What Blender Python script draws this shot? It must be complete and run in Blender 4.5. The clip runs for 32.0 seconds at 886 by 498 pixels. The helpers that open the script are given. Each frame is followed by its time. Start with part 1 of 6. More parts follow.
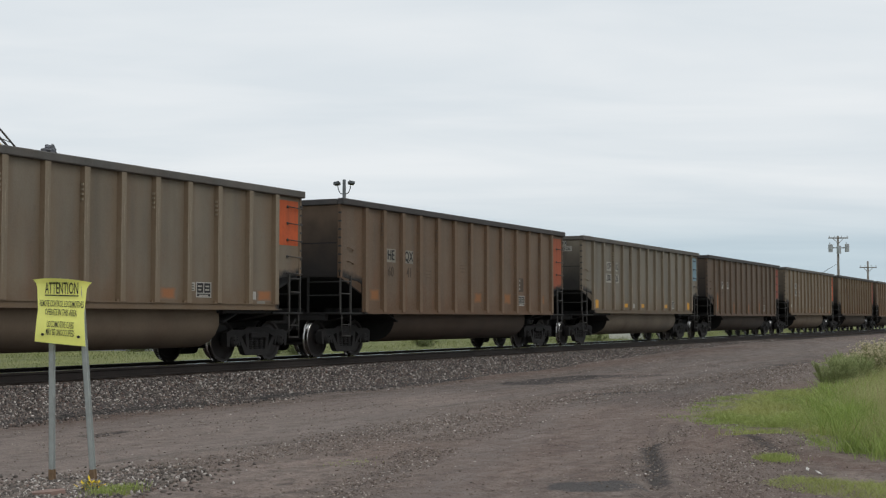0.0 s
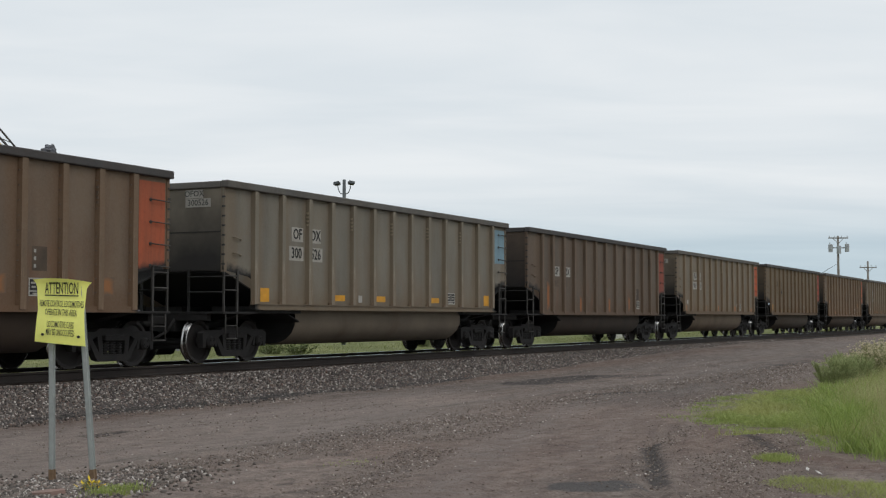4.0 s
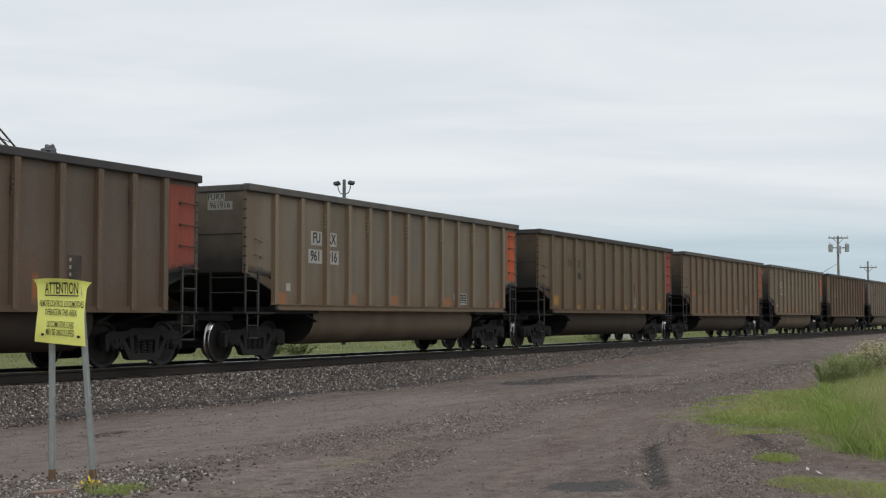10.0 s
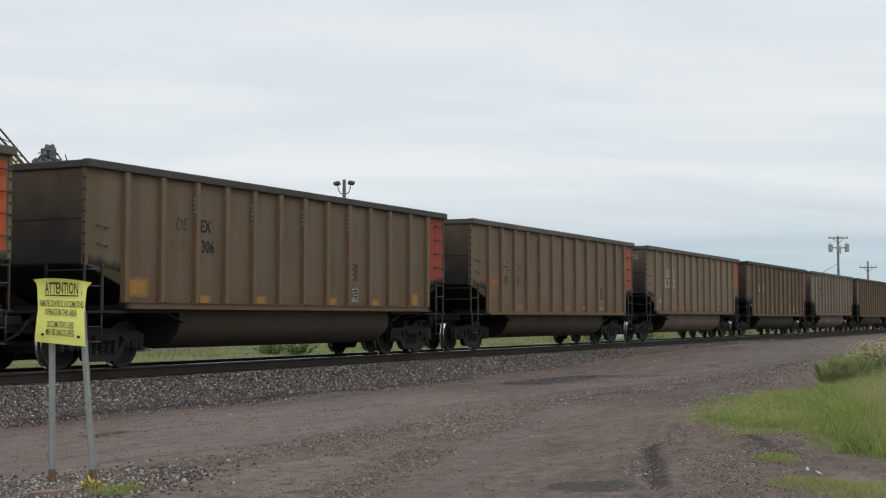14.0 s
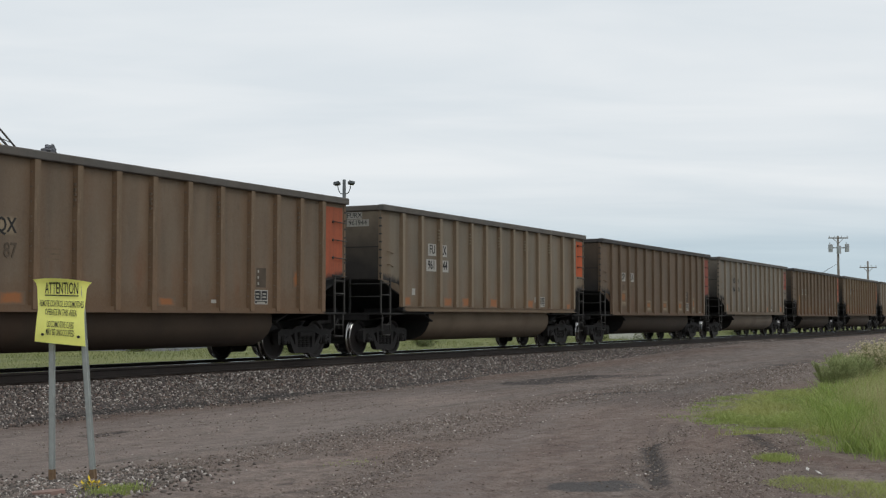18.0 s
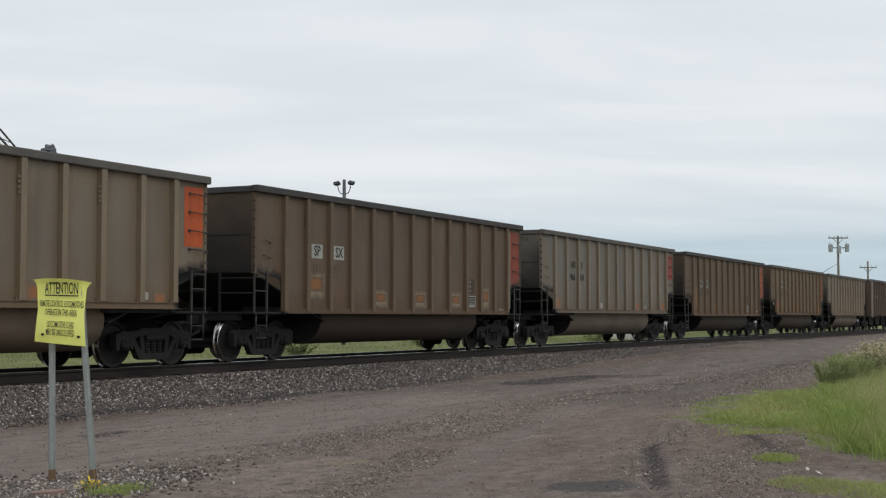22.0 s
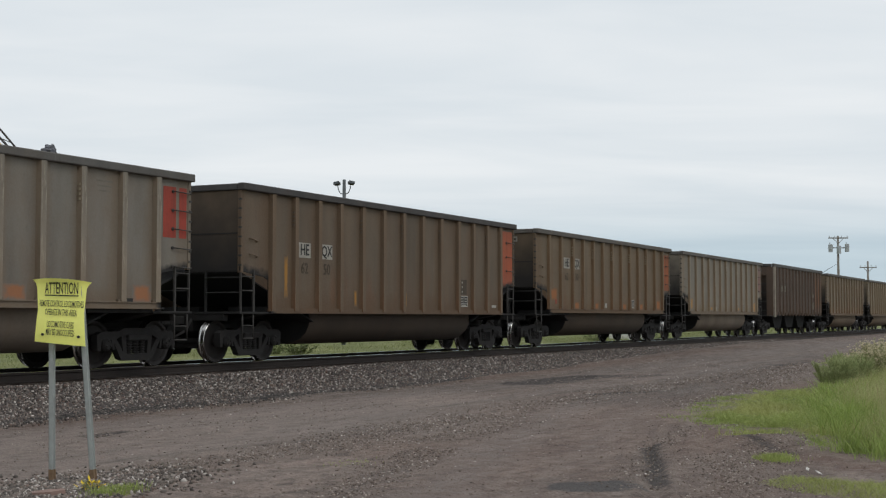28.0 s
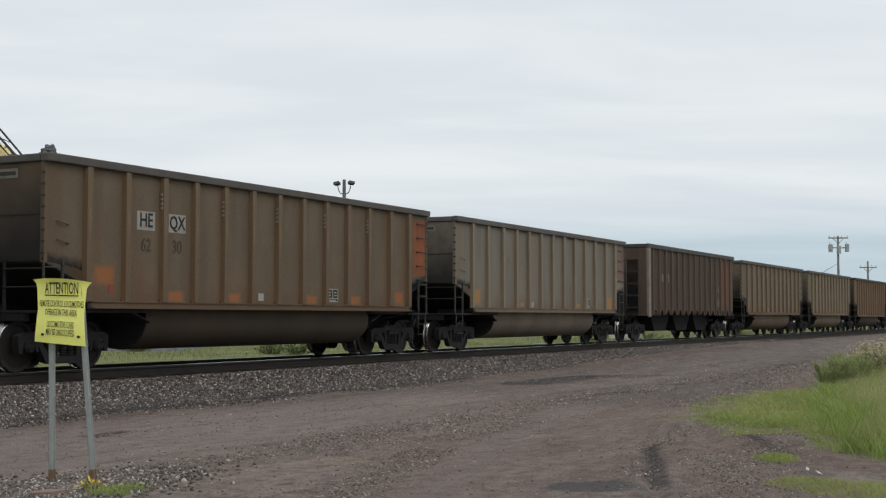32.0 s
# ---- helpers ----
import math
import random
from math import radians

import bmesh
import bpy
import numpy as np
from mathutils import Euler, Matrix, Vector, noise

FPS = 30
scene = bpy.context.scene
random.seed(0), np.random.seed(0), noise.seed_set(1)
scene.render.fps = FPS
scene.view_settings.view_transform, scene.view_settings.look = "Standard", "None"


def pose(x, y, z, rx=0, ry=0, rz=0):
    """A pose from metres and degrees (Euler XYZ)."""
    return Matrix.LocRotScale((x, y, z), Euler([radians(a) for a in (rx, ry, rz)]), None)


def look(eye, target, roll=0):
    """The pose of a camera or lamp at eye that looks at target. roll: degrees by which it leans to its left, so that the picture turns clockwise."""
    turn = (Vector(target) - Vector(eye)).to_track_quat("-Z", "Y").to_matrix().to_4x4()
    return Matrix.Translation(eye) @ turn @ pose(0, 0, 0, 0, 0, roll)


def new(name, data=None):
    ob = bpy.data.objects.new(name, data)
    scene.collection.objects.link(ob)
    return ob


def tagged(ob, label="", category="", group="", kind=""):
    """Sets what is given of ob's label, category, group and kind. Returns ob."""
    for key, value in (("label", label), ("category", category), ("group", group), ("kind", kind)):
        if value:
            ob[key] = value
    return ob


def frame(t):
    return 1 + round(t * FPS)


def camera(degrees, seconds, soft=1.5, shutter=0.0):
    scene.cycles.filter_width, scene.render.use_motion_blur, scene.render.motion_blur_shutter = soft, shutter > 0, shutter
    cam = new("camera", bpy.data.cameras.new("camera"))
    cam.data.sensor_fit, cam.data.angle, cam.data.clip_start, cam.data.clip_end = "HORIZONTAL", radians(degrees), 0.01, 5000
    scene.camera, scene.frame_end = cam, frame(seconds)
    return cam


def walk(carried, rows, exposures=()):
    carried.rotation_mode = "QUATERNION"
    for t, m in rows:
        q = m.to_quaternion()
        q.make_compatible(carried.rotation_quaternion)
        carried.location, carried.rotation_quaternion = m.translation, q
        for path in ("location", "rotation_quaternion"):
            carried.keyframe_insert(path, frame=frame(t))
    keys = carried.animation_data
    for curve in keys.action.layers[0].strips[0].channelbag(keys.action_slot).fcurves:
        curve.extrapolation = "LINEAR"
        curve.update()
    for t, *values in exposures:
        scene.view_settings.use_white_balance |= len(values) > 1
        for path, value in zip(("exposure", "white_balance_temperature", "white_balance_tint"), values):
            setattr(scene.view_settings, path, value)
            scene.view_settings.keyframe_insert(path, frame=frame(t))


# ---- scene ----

# ---------------------------------------------------------------- camera
EYE = Vector((0.0, 0.0, 1.6))
YAW, TILT = radians(26.49), math.atan(122 / 2380)
AHEAD = Vector((math.cos(YAW) * math.cos(TILT), math.sin(YAW) * math.cos(TILT), math.sin(TILT)))
cam = camera(36.47, 32.0, soft=1.25)
walk(cam, [(0.0, look(EYE, EYE + AHEAD)), (32.0, look(EYE, EYE + AHEAD))])

# the track runs along x; the train comes from +x and goes towards -x
TRACK_Y, RAIL_Z = 18.01, 0.643
LIFT = 0.075             # how high the bodies ride over their bogies' own level
PITCH = 16.18            # from coupler to coupler
FIRST_X = 18.64          # centre of the first wagon at the start
SLACK = {2: 0.08, 4: -0.06, 7: 0.03}    # play in the couplers


def advance(t):
    """How far the train has gone along x after t seconds."""
    return ((((-3.08404228e-07 * t + 3.25798678e-05) * t - 1.18769888e-03) * t + 1.16099298e-02) * t - 5.26636792) * t


# ---------------------------------------------------------------- world and sun
SUN_EL, SUN_AZ = radians(52), radians(-102)


def make_world():
    w = bpy.data.worlds.new("overcast_sky")
    scene.world = w
    w.use_nodes = True
    nt = w.node_tree
    nt.nodes.clear()
    n, ln = nt.nodes.new, nt.links.new
    out, bg = n("ShaderNodeOutputWorld"), n("ShaderNodeBackground")
    tc, sep = n("ShaderNodeTexCoord"), n("ShaderNodeSeparateXYZ")
    ln(tc.outputs["Generated"], sep.inputs[0])
    # cloud sheet: direction projected on a flat ceiling, streaky
    zc = n("ShaderNodeMath"); zc.operation = "MAXIMUM"; zc.inputs[1].default_value = 0.0
    ln(sep.outputs["Z"], zc.inputs[0])
    za = n("ShaderNodeMath"); za.operation = "ADD"; za.inputs[1].default_value = 0.10
    ln(zc.outputs[0], za.inputs[0])
    div = n("ShaderNodeVectorMath"); div.operation = "DIVIDE"
    comb = n("ShaderNodeCombineXYZ")
    for k in range(3):
        ln(za.outputs[0], comb.inputs[k])
    ln(tc.outputs["Generated"], div.inputs[0]); ln(comb.outputs[0], div.inputs[1])
    turn = n("ShaderNodeMapping")
    turn.inputs["Rotation"].default_value = (0, 0, -YAW)
    ln(div.outputs[0], turn.inputs[0])
    mp = n("ShaderNodeMapping")
    mp.inputs["Scale"].default_value = (1.2, 0.55, 0.3)
    ln(turn.outputs[0], mp.inputs[0])
    n1 = n("ShaderNodeTexNoise"); n1.inputs["Scale"].default_value = 1.5; n1.inputs["Detail"].default_value = 4.0
    n1.inputs["Roughness"].default_value = 0.5; n1.inputs["Distortion"].default_value = 0.35
    ln(mp.outputs[0], n1.inputs["Vector"])
    rp = n("ShaderNodeValToRGB")
    rp.color_ramp.elements[0].position, rp.color_ramp.elements[0].color = 0.34, (0.755, 0.81, 0.85, 1)
    rp.color_ramp.elements[1].position, rp.color_ramp.elements[1].color = 0.68, (0.875, 0.905, 0.925, 1)
    ln(n1.outputs[0], rp.inputs[0])
    # towards the horizon the cover is thinner and bluer
    hz = n("ShaderNodeValToRGB")
    hz.color_ramp.elements[0].position, hz.color_ramp.elements[0].color = 0.0, (0.60, 0.71, 0.77, 1)
    hz.color_ramp.elements[1].position, hz.color_ramp.elements[1].color = 0.12, (1, 1, 1, 1)
    e = hz.color_ramp.elements.new(0.05); e.color = (0.68, 0.775, 0.83, 1)
    e = hz.color_ramp.elements.new(0.085); e.color = (0.94, 0.955, 0.965, 1)
    ln(zc.outputs[0], hz.inputs[0])
    mul = n("ShaderNodeMix"); mul.data_type = "RGBA"; mul.blend_type = "MULTIPLY"; mul.inputs[0].default_value = 1.0
    ln(rp.outputs[0], mul.inputs[6]); ln(hz.outputs[0], mul.inputs[7])
    sky = n("ShaderNodeTexSky"); sky.sky_type = "NISHITA"; sky.sun_disc = False
    sky.sun_elevation, sky.sun_rotation = SUN_EL, radians(90) - SUN_AZ
    sk = n("ShaderNodeVectorMath"); sk.operation = "SCALE"; sk.inputs["Scale"].default_value = 0.06
    ln(sky.outputs[0], sk.inputs[0])
    mix = n("ShaderNodeMix"); mix.data_type = "RGBA"; mix.inputs[0].default_value = 0.92
    ln(sk.outputs[0], mix.inputs[6]); ln(mul.outputs[2], mix.inputs[7])
    ln(mix.outputs[2], bg.inputs["Color"])
    bg.inputs["Strength"].default_value = 1.0
    ln(bg.outputs[0], out.inputs["Surface"])


make_world()
sun = new("sun", bpy.data.lights.new("sun", "SUN"))
sun.data.energy, sun.data.angle, sun.data.color = 0.6, radians(25), (1.0, 0.96, 0.9)
sun.matrix_world = look((0, 0, 50), (-math.cos(SUN_EL) * math.cos(SUN_AZ), -math.cos(SUN_EL) * math.sin(SUN_AZ), 50 - math.sin(SUN_EL)))
scene.view_settings.exposure = 0.0


# ---------------------------------------------------------------- materials
def lin(r, g, b):
    f = lambda c: c / 12.92 if c <= 0.04045 else ((c + 0.055) / 1.055) ** 2.4
    return (f(r / 255), f(g / 255), f(b / 255), 1)


def tone(c, k):
    return (min(c[0] * k, 1), min(c[1] * k, 1), min(c[2] * k, 1), 1)


MATS = {}


class Shade:
    """A small builder for one procedural material."""

    def __init__(self, name):
        self.m = bpy.data.materials.new(name)
        self.m.use_nodes = True
        self.t = self.m.node_tree
        self.b = self.t.nodes["Principled BSDF"]
        self.co = self.t.nodes.new("ShaderNodeTexCoord")

    def n(self, kind):
        return self.t.nodes.new(kind)

    def link(self, a, b):
        self.t.links.new(a, b)

    def noise(self, scale, detail=4.0, stretch=(1, 1, 1), shift=(0, 0, 0), rough=0.55, space="Object", turn=0.0):
        src = self.co.outputs[space]
        if turn:
            tn = self.n("ShaderNodeMapping")
            tn.inputs["Rotation"].default_value = (0, 0, radians(turn))
            self.link(src, tn.inputs[0])
            src = tn.outputs[0]
        mp, nz = self.n("ShaderNodeMapping"), self.n("ShaderNodeTexNoise")
        mp.inputs["Scale"].default_value, mp.inputs["Location"].default_value = stretch, shift
        nz.inputs["Scale"].default_value, nz.inputs["Detail"].default_value, nz.inputs["Roughness"].default_value = scale, detail, rough
        self.link(src, mp.inputs[0])
        self.link(mp.outputs[0], nz.inputs["Vector"])
        return nz.outputs[0]

    def ramp(self, fac, a, b, ca=(0, 0, 0, 1), cb=(1, 1, 1, 1)):
        if a > b:
            a, b, ca, cb = b, a, cb, ca
        r = self.n("ShaderNodeValToRGB")
        r.color_ramp.elements[0].position, r.color_ramp.elements[1].position = a, b
        r.color_ramp.elements[0].color, r.color_ramp.elements[1].color = ca, cb
        self.link(fac, r.inputs[0])
        return r.outputs[0]

    def mix(self, fac, a, b, mode="MIX"):
        x = self.n("ShaderNodeMix")
        x.data_type, x.blend_type = "RGBA", mode
        for slot, v in ((0, fac), (6, a), (7, b)):
            if isinstance(v, (int, float, tuple)):
                x.inputs[slot].default_value = v
            else:
                self.link(v, x.inputs[slot])
        return x.outputs[2]

    def math(self, op, a, b=0.0):
        x = self.n("ShaderNodeMath")
        x.operation = op
        for slot, v in ((0, a), (1, b)):
            if isinstance(v, (int, float)):
                x.inputs[slot].default_value = v
            else:
                self.link(v, x.inputs[slot])
        return x.outputs[0]

    def done(self, color, rough=0.85, metal=0.0, bump=None, strength=0.3, distance=0.02):
        for slot, v in (("Base Color", color), ("Roughness", rough), ("Metallic", metal)):
            if isinstance(v, (int, float, tuple)):
                self.b.inputs[slot].default_value = v
            else:
                self.link(v, self.b.inputs[slot])
        if bump is not None:
            bp = self.n("ShaderNodeBump")
            bp.inputs["Strength"].default_value, bp.inputs["Distance"].default_value = strength, distance
            self.link(bump, bp.inputs["Height"])
            self.link(bp.outputs[0], self.b.inputs["Normal"])
        return self.m


def plain(name, color, rough=0.8, metal=0.0, var=0.25, scale=6.0, bump=0.15):
    """A surface with grain at two scales."""
    if name in MATS:
        return MATS[name]
    s = Shade(name)
    a, b = s.noise(scale), s.noise(scale * 9, 3)
    c = s.mix(s.ramp(a, 0.3, 0.7), tone(color, 1 - var), tone(color, 1 + var))
    c = s.mix(s.math("MULTIPLY", b, 0.35), c, tone(color, 0.6))
    MATS[name] = s.done(c, rough, metal, b, bump, 0.01)
    return MATS[name]


def soot_mask(s, i=0):
    """Black dust in a ragged rim round the cut-away lower corners of a wagon's side."""
    sep = s.n("ShaderNodeSeparateXYZ")
    s.link(s.co.outputs["Object"], sep.inputs[0])
    ax = s.math("ABSOLUTE", sep.outputs["X"])
    end, dn = s.n("ShaderNodeMapRange"), s.n("ShaderNodeMapRange")
    end.inputs[1].default_value, end.inputs[2].default_value = 6.08, 6.2
    dn.inputs[1].default_value, dn.inputs[2].default_value = 2.06, 1.92
    s.link(s.math("ADD", ax, s.math("MULTIPLY", s.noise(5, 3), 0.1)), end.inputs[0])
    ragged = s.math("MULTIPLY", s.noise(4.5, 5, shift=(i * 3.7, 0, i)), 0.28)
    s.link(s.math("SUBTRACT", s.math("ADD", sep.outputs["Z"], ragged), s.math("MULTIPLY", s.math("SUBTRACT", ax, 6.2), 0.14)), dn.inputs[0])
    return s.math("MULTIPLY", end.outputs[0], dn.outputs[0])


def wagon_paint(i, color, rust=0.25, soot=0.97, scuff=0.17, ribs=None):
    """Weathered wagon paint: dust, vertical runs, rust and soot."""
    key = "wagon_paint_%d" % i
    if key in MATS:
        return MATS[key]
    s = Shade("weathered_wagon_paint")
    sh = (i * 7.3, i * 3.1, i * 1.7)
    big = s.noise(0.55, 3, shift=sh)
    runs = s.noise(1.9, 4, (1.0, 1.0, 0.16), sh, 0.5)
    fine = s.noise(26.0, 4, shift=sh)
    pits = s.noise(9.0, 6, (1, 1, 0.5), sh, 0.7)
    c = s.mix(s.ramp(big, 0.32, 0.68), tone(color, 0.84), tone(color, 1.13))
    blot = s.noise(0.75, 6, (1, 1, 0.7), (i * 2.1, 3, i * 0.9), 0.65)
    c = s.mix(s.math("MULTIPLY", s.ramp(blot, 0.46, 0.66), 0.55), c, (color[0] * 0.96, color[1] * 0.78, color[2] * 0.66, 1))
    c = s.mix(s.math("MULTIPLY", s.ramp(blot, 0.46, 0.30), 0.45), c, (color[0] * 0.98, color[1] * 1.04, color[2] * 1.12, 1))
    c = s.mix(s.math("MULTIPLY", s.ramp(runs, 0.47, 0.68), 0.46), c, tone(color, 0.58))
    dust = (color[0] * 1.20, color[1] * 1.13, color[2] * 1.02, 1)
    c = s.mix(s.math("MULTIPLY", s.ramp(runs, 0.46, 0.30), 0.45), c, dust)
    sep = s.n("ShaderNodeSeparateXYZ")
    s.link(s.co.outputs["Object"], sep.inputs[0])
    low = s.n("ShaderNodeMapRange")
    low.inputs[1].default_value, low.inputs[2].default_value = 2.3, 1.1
    s.link(sep.outputs["Z"], low.inputs[0])
    rmask = s.math("MULTIPLY", s.ramp(s.noise(1.6, 4, (1, 1, 0.35), (i * 2.9, 4, 1)), 0.52, 0.70), s.math("ADD", s.math("MULTIPLY", low.outputs[0], 0.8), 0.12))
    c = s.mix(s.math("MULTIPLY", rmask, rust * 2.2), c, lin(118, 70, 34))
    c = s.mix(s.math("MULTIPLY", s.math("MULTIPLY", low.outputs[0], s.ramp(big, 0.25, 0.6)), 0.40), c, (color[0] * 0.98, color[1] * 0.80, color[2] * 0.64, 1))
    c = s.mix(s.math("MULTIPLY", s.ramp(pits, 0.57, 0.73), 0.36), c, tone(color, 0.5))
    if ribs:
        # brown dirt that has run down along the ribs, and pale dust in the middle of the bays
        step, first = ribs
        turn = s.math("FRACT", s.math("ADD", s.math("DIVIDE", s.math("SUBTRACT", sep.outputs["X"], first), step), 20.5))
        away = s.math("MULTIPLY", s.math("ABSOLUTE", s.math("SUBTRACT", turn, 0.5)), step)
        ragged = s.math("ADD", away, s.math("MULTIPLY", s.math("SUBTRACT", s.noise(2.2, 5, (1.3, 1, 0.3), (i, 7, i * 0.7), 0.65), 0.5), 0.42))
        c = s.mix(s.math("MULTIPLY", s.ramp(ragged, 0.30, 0.10), 0.62), c, (color[0] * 0.90, color[1] * 0.74, color[2] * 0.58, 1))
        c = s.mix(s.math("MULTIPLY", s.ramp(ragged, 0.34, 0.52), 0.35), c, (color[0] * 1.10, color[1] * 1.12, color[2] * 1.12, 1))
        foot = s.n("ShaderNodeMapRange")
        foot.inputs[1].default_value, foot.inputs[2].default_value = 1.55, 1.16
        s.link(s.math("ADD", sep.outputs["Z"], s.math("MULTIPLY", s.math("SUBTRACT", s.noise(1.7, 5, (1, 1, 1), (i * 1.3, 2, 8), 0.7), 0.5), 0.9)), foot.inputs[0])
        c = s.mix(s.math("MULTIPLY", foot.outputs[0], 0.68), c, (color[0] * 0.82, color[1] * 0.64, color[2] * 0.48, 1))
    scr = s.noise(5.0, 6, (3.0, 3.0, 0.22), (i * 1.1, 9, 3), 0.75)
    c = s.mix(s.math("MULTIPLY", s.ramp(scr, 0.74 - 0.3 * scuff, 0.84 - 0.3 * scuff), scuff), c, tone(color, 1.8))
    c = s.mix(s.math("MULTIPLY", soot_mask(s, i), soot), c, lin(20, 18, 17))
    MATS[key] = s.done(c, s.ramp(fine, 0.3, 0.7, (0.62,) * 3 + (1,), (0.85,) * 3 + (1,)), 0.0, s.mix(0.55, s.mix(0.3, fine, pits), s.noise(1.1, 2, shift=sh)), 0.3, 0.03)
    return MATS[key]


def ghost_paint(i, color):
    """Old lettering that shows faintly through the dust."""
    key = "ghost_%d" % i
    if key not in MATS:
        MATS[key] = plain("faded_mark_%d" % i, tone(color, 0.6), 0.8, 0.0, 0.3, 3)
    return MATS[key]


# near-black so that the deep shade under the bodies is in the colour
SHADE_BLACK = plain("shade_black_steel", lin(19, 18, 18), 0.95, 0.0, 0.3, 4, 0.3)


def end_paint(i, color, dust=0.92):
    """The ends of a wagon: the same paint under black coal dust, in clouds, with shade painted in towards the bottom.
    """
    key = "end_paint_%d" % i
    if key in MATS:
        return MATS[key]
    s = Shade("sooty_shaded_wagon_end")
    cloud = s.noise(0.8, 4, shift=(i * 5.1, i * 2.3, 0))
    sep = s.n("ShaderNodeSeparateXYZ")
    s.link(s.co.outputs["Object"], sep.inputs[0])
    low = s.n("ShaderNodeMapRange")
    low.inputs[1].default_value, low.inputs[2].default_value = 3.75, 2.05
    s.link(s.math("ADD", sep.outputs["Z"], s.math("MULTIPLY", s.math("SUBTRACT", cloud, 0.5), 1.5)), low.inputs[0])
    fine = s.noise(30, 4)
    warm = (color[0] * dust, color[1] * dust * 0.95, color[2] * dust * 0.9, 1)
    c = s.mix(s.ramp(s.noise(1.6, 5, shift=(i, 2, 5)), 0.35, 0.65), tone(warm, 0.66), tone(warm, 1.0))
    # coal dust and painted-in shade both deepen towards the bottom
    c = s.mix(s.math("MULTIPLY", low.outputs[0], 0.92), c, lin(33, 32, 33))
    MATS[key] = s.done(c, 0.85, 0.0, fine, 0.2, 0.01)
    return MATS[key]


def faded_paint(name, color, under, edge=0.5):
    """Paint that has partly worn and dusted over."""
    if name in MATS:
        return MATS[name]
    s = Shade(name)
    a = s.noise(1.3, 5, (1, 1, 0.5))
    b = s.noise(14, 4)
    c = s.mix(s.math("MULTIPLY", s.ramp(a, 0.38, 0.72), edge), color, under)
    c = s.mix(s.math("MULTIPLY", s.ramp(b, 0.5, 0.7), 0.3), c, tone(color, 0.55))
    runs = s.noise(3.0, 5, (1.8, 1.8, 0.12), (1, 5, 2), 0.65)
    c = s.mix(s.math("MULTIPLY", s.ramp(runs, 0.45, 0.7), 0.45), c, tone(under, 0.7))
    c = s.mix(soot_mask(s, 3), c, lin(20, 18, 17))
    MATS[name] = s.done(c, 0.75, 0.0, b, 0.15, 0.01)
    return MATS[name]


def worn_patch(i, color, under, hold=0.32):
    """A painted patch with ragged, dusted-over edges that let the wagon's own paint through."""
    key = ("patch", i, tuple(round(c, 3) for c in color))
    if key in MATS:
        return MATS[key]
    s = Shade("ragged_paint_patch")
    sep = s.n("ShaderNodeSeparateXYZ")
    s.link(s.co.outputs["Generated"], sep.inputs[0])
    edge = lambda o: s.math("MINIMUM", o, s.math("SUBTRACT", 1.0, o))
    e = s.math("MINIMUM", edge(sep.outputs["X"]), edge(sep.outputs["Z"]))
    n1, n2 = s.noise(6.0, 6, (1, 1, 1), (i * 1.7, 0, i), 0.7), s.noise(22, 4)
    m = s.ramp(s.math("ADD", e, s.math("MULTIPLY", s.math("SUBTRACT", n1, 0.5), 0.5)), 0.0, 0.26)
    c = s.mix(s.math("MULTIPLY", n2, 0.5), color, tone(color, 0.55))
    c = s.mix(s.math("MULTIPLY", m, hold + 0.3), under, c)
    MATS[key] = s.done(c, 0.8, 0, n2, 0.2, 0.01)
    return MATS[key]


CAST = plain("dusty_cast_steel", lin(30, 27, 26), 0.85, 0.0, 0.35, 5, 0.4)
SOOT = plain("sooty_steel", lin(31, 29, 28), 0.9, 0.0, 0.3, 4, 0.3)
# darker than BAR, for uprights and handrails at the wagon ends
DIM = plain("darker_bar_steel", lin(36, 35, 34), 0.8, 0.0, 0.25, 9)
BAR = plain("dark_bar_steel", lin(56, 53, 50), 0.7, 0.0, 0.25, 9)
TREAD = plain("polished_tread", (0.48, 0.47, 0.46, 1), 0.24, 1.0, 0.1, 8, 0.02)
WHEEL = plain("wheel_steel", lin(34, 29, 27), 0.75, 0.0, 0.4, 3, 0.2)
CHORD = plain("dusty_chord_steel", lin(64, 60, 56), 0.6, 0.0, 0.35, 2.2, 0.2)
WHITE = plain("worn_white_paint", lin(168, 165, 158), 0.7, 0.0, 0.12, 5)
BLACK = plain("black_lettering", lin(28, 27, 26), 0.7, 0.0, 0.2, 8)
PLATE = plain("dusty_white_plate", lin(158, 154, 145), 0.75, 0.0, 0.15, 5)
GHOST = plain("faded_lettering", lin(62, 56, 48), 0.8, 0.0, 0.25, 4)
SLOT = plain("rib_slot_shade", lin(146, 134, 112), 0.85, 0.0, 0.3, 6)
PALE = plain("faint_pale_lettering", lin(132, 127, 116), 0.8, 0.0, 0.25, 4)
REFL = plain("yellow_reflective_strip", lin(206, 146, 28), 0.55, 0.0, 0.2, 4)
ORANGE = faded_paint("faded_orange_paint", lin(192, 84, 36), lin(122, 70, 44), 0.65)
DUSTED = faded_paint("dusted_orange_paint", lin(164, 80, 48), lin(112, 70, 50), 0.7)
PINKISH = faded_paint("faint_pink_paint", lin(126, 92, 84), lin(116, 104, 92), 0.85)
RED = faded_paint("faded_red_paint", lin(156, 58, 42), lin(104, 56, 44), 0.6)
DULLRED = faded_paint("dull_red_paint", lin(142, 66, 48), lin(98, 60, 48), 0.6)
BLUE = faded_paint("pale_blue_paint", lin(120, 150, 164), lin(96, 112, 118), 0.5)
PATCH_RUST, PATCH_ORANGE, PATCH_YELLOW, PATCH_TAN = lin(166, 104, 50), lin(176, 103, 44), lin(190, 132, 36), lin(164, 148, 122)
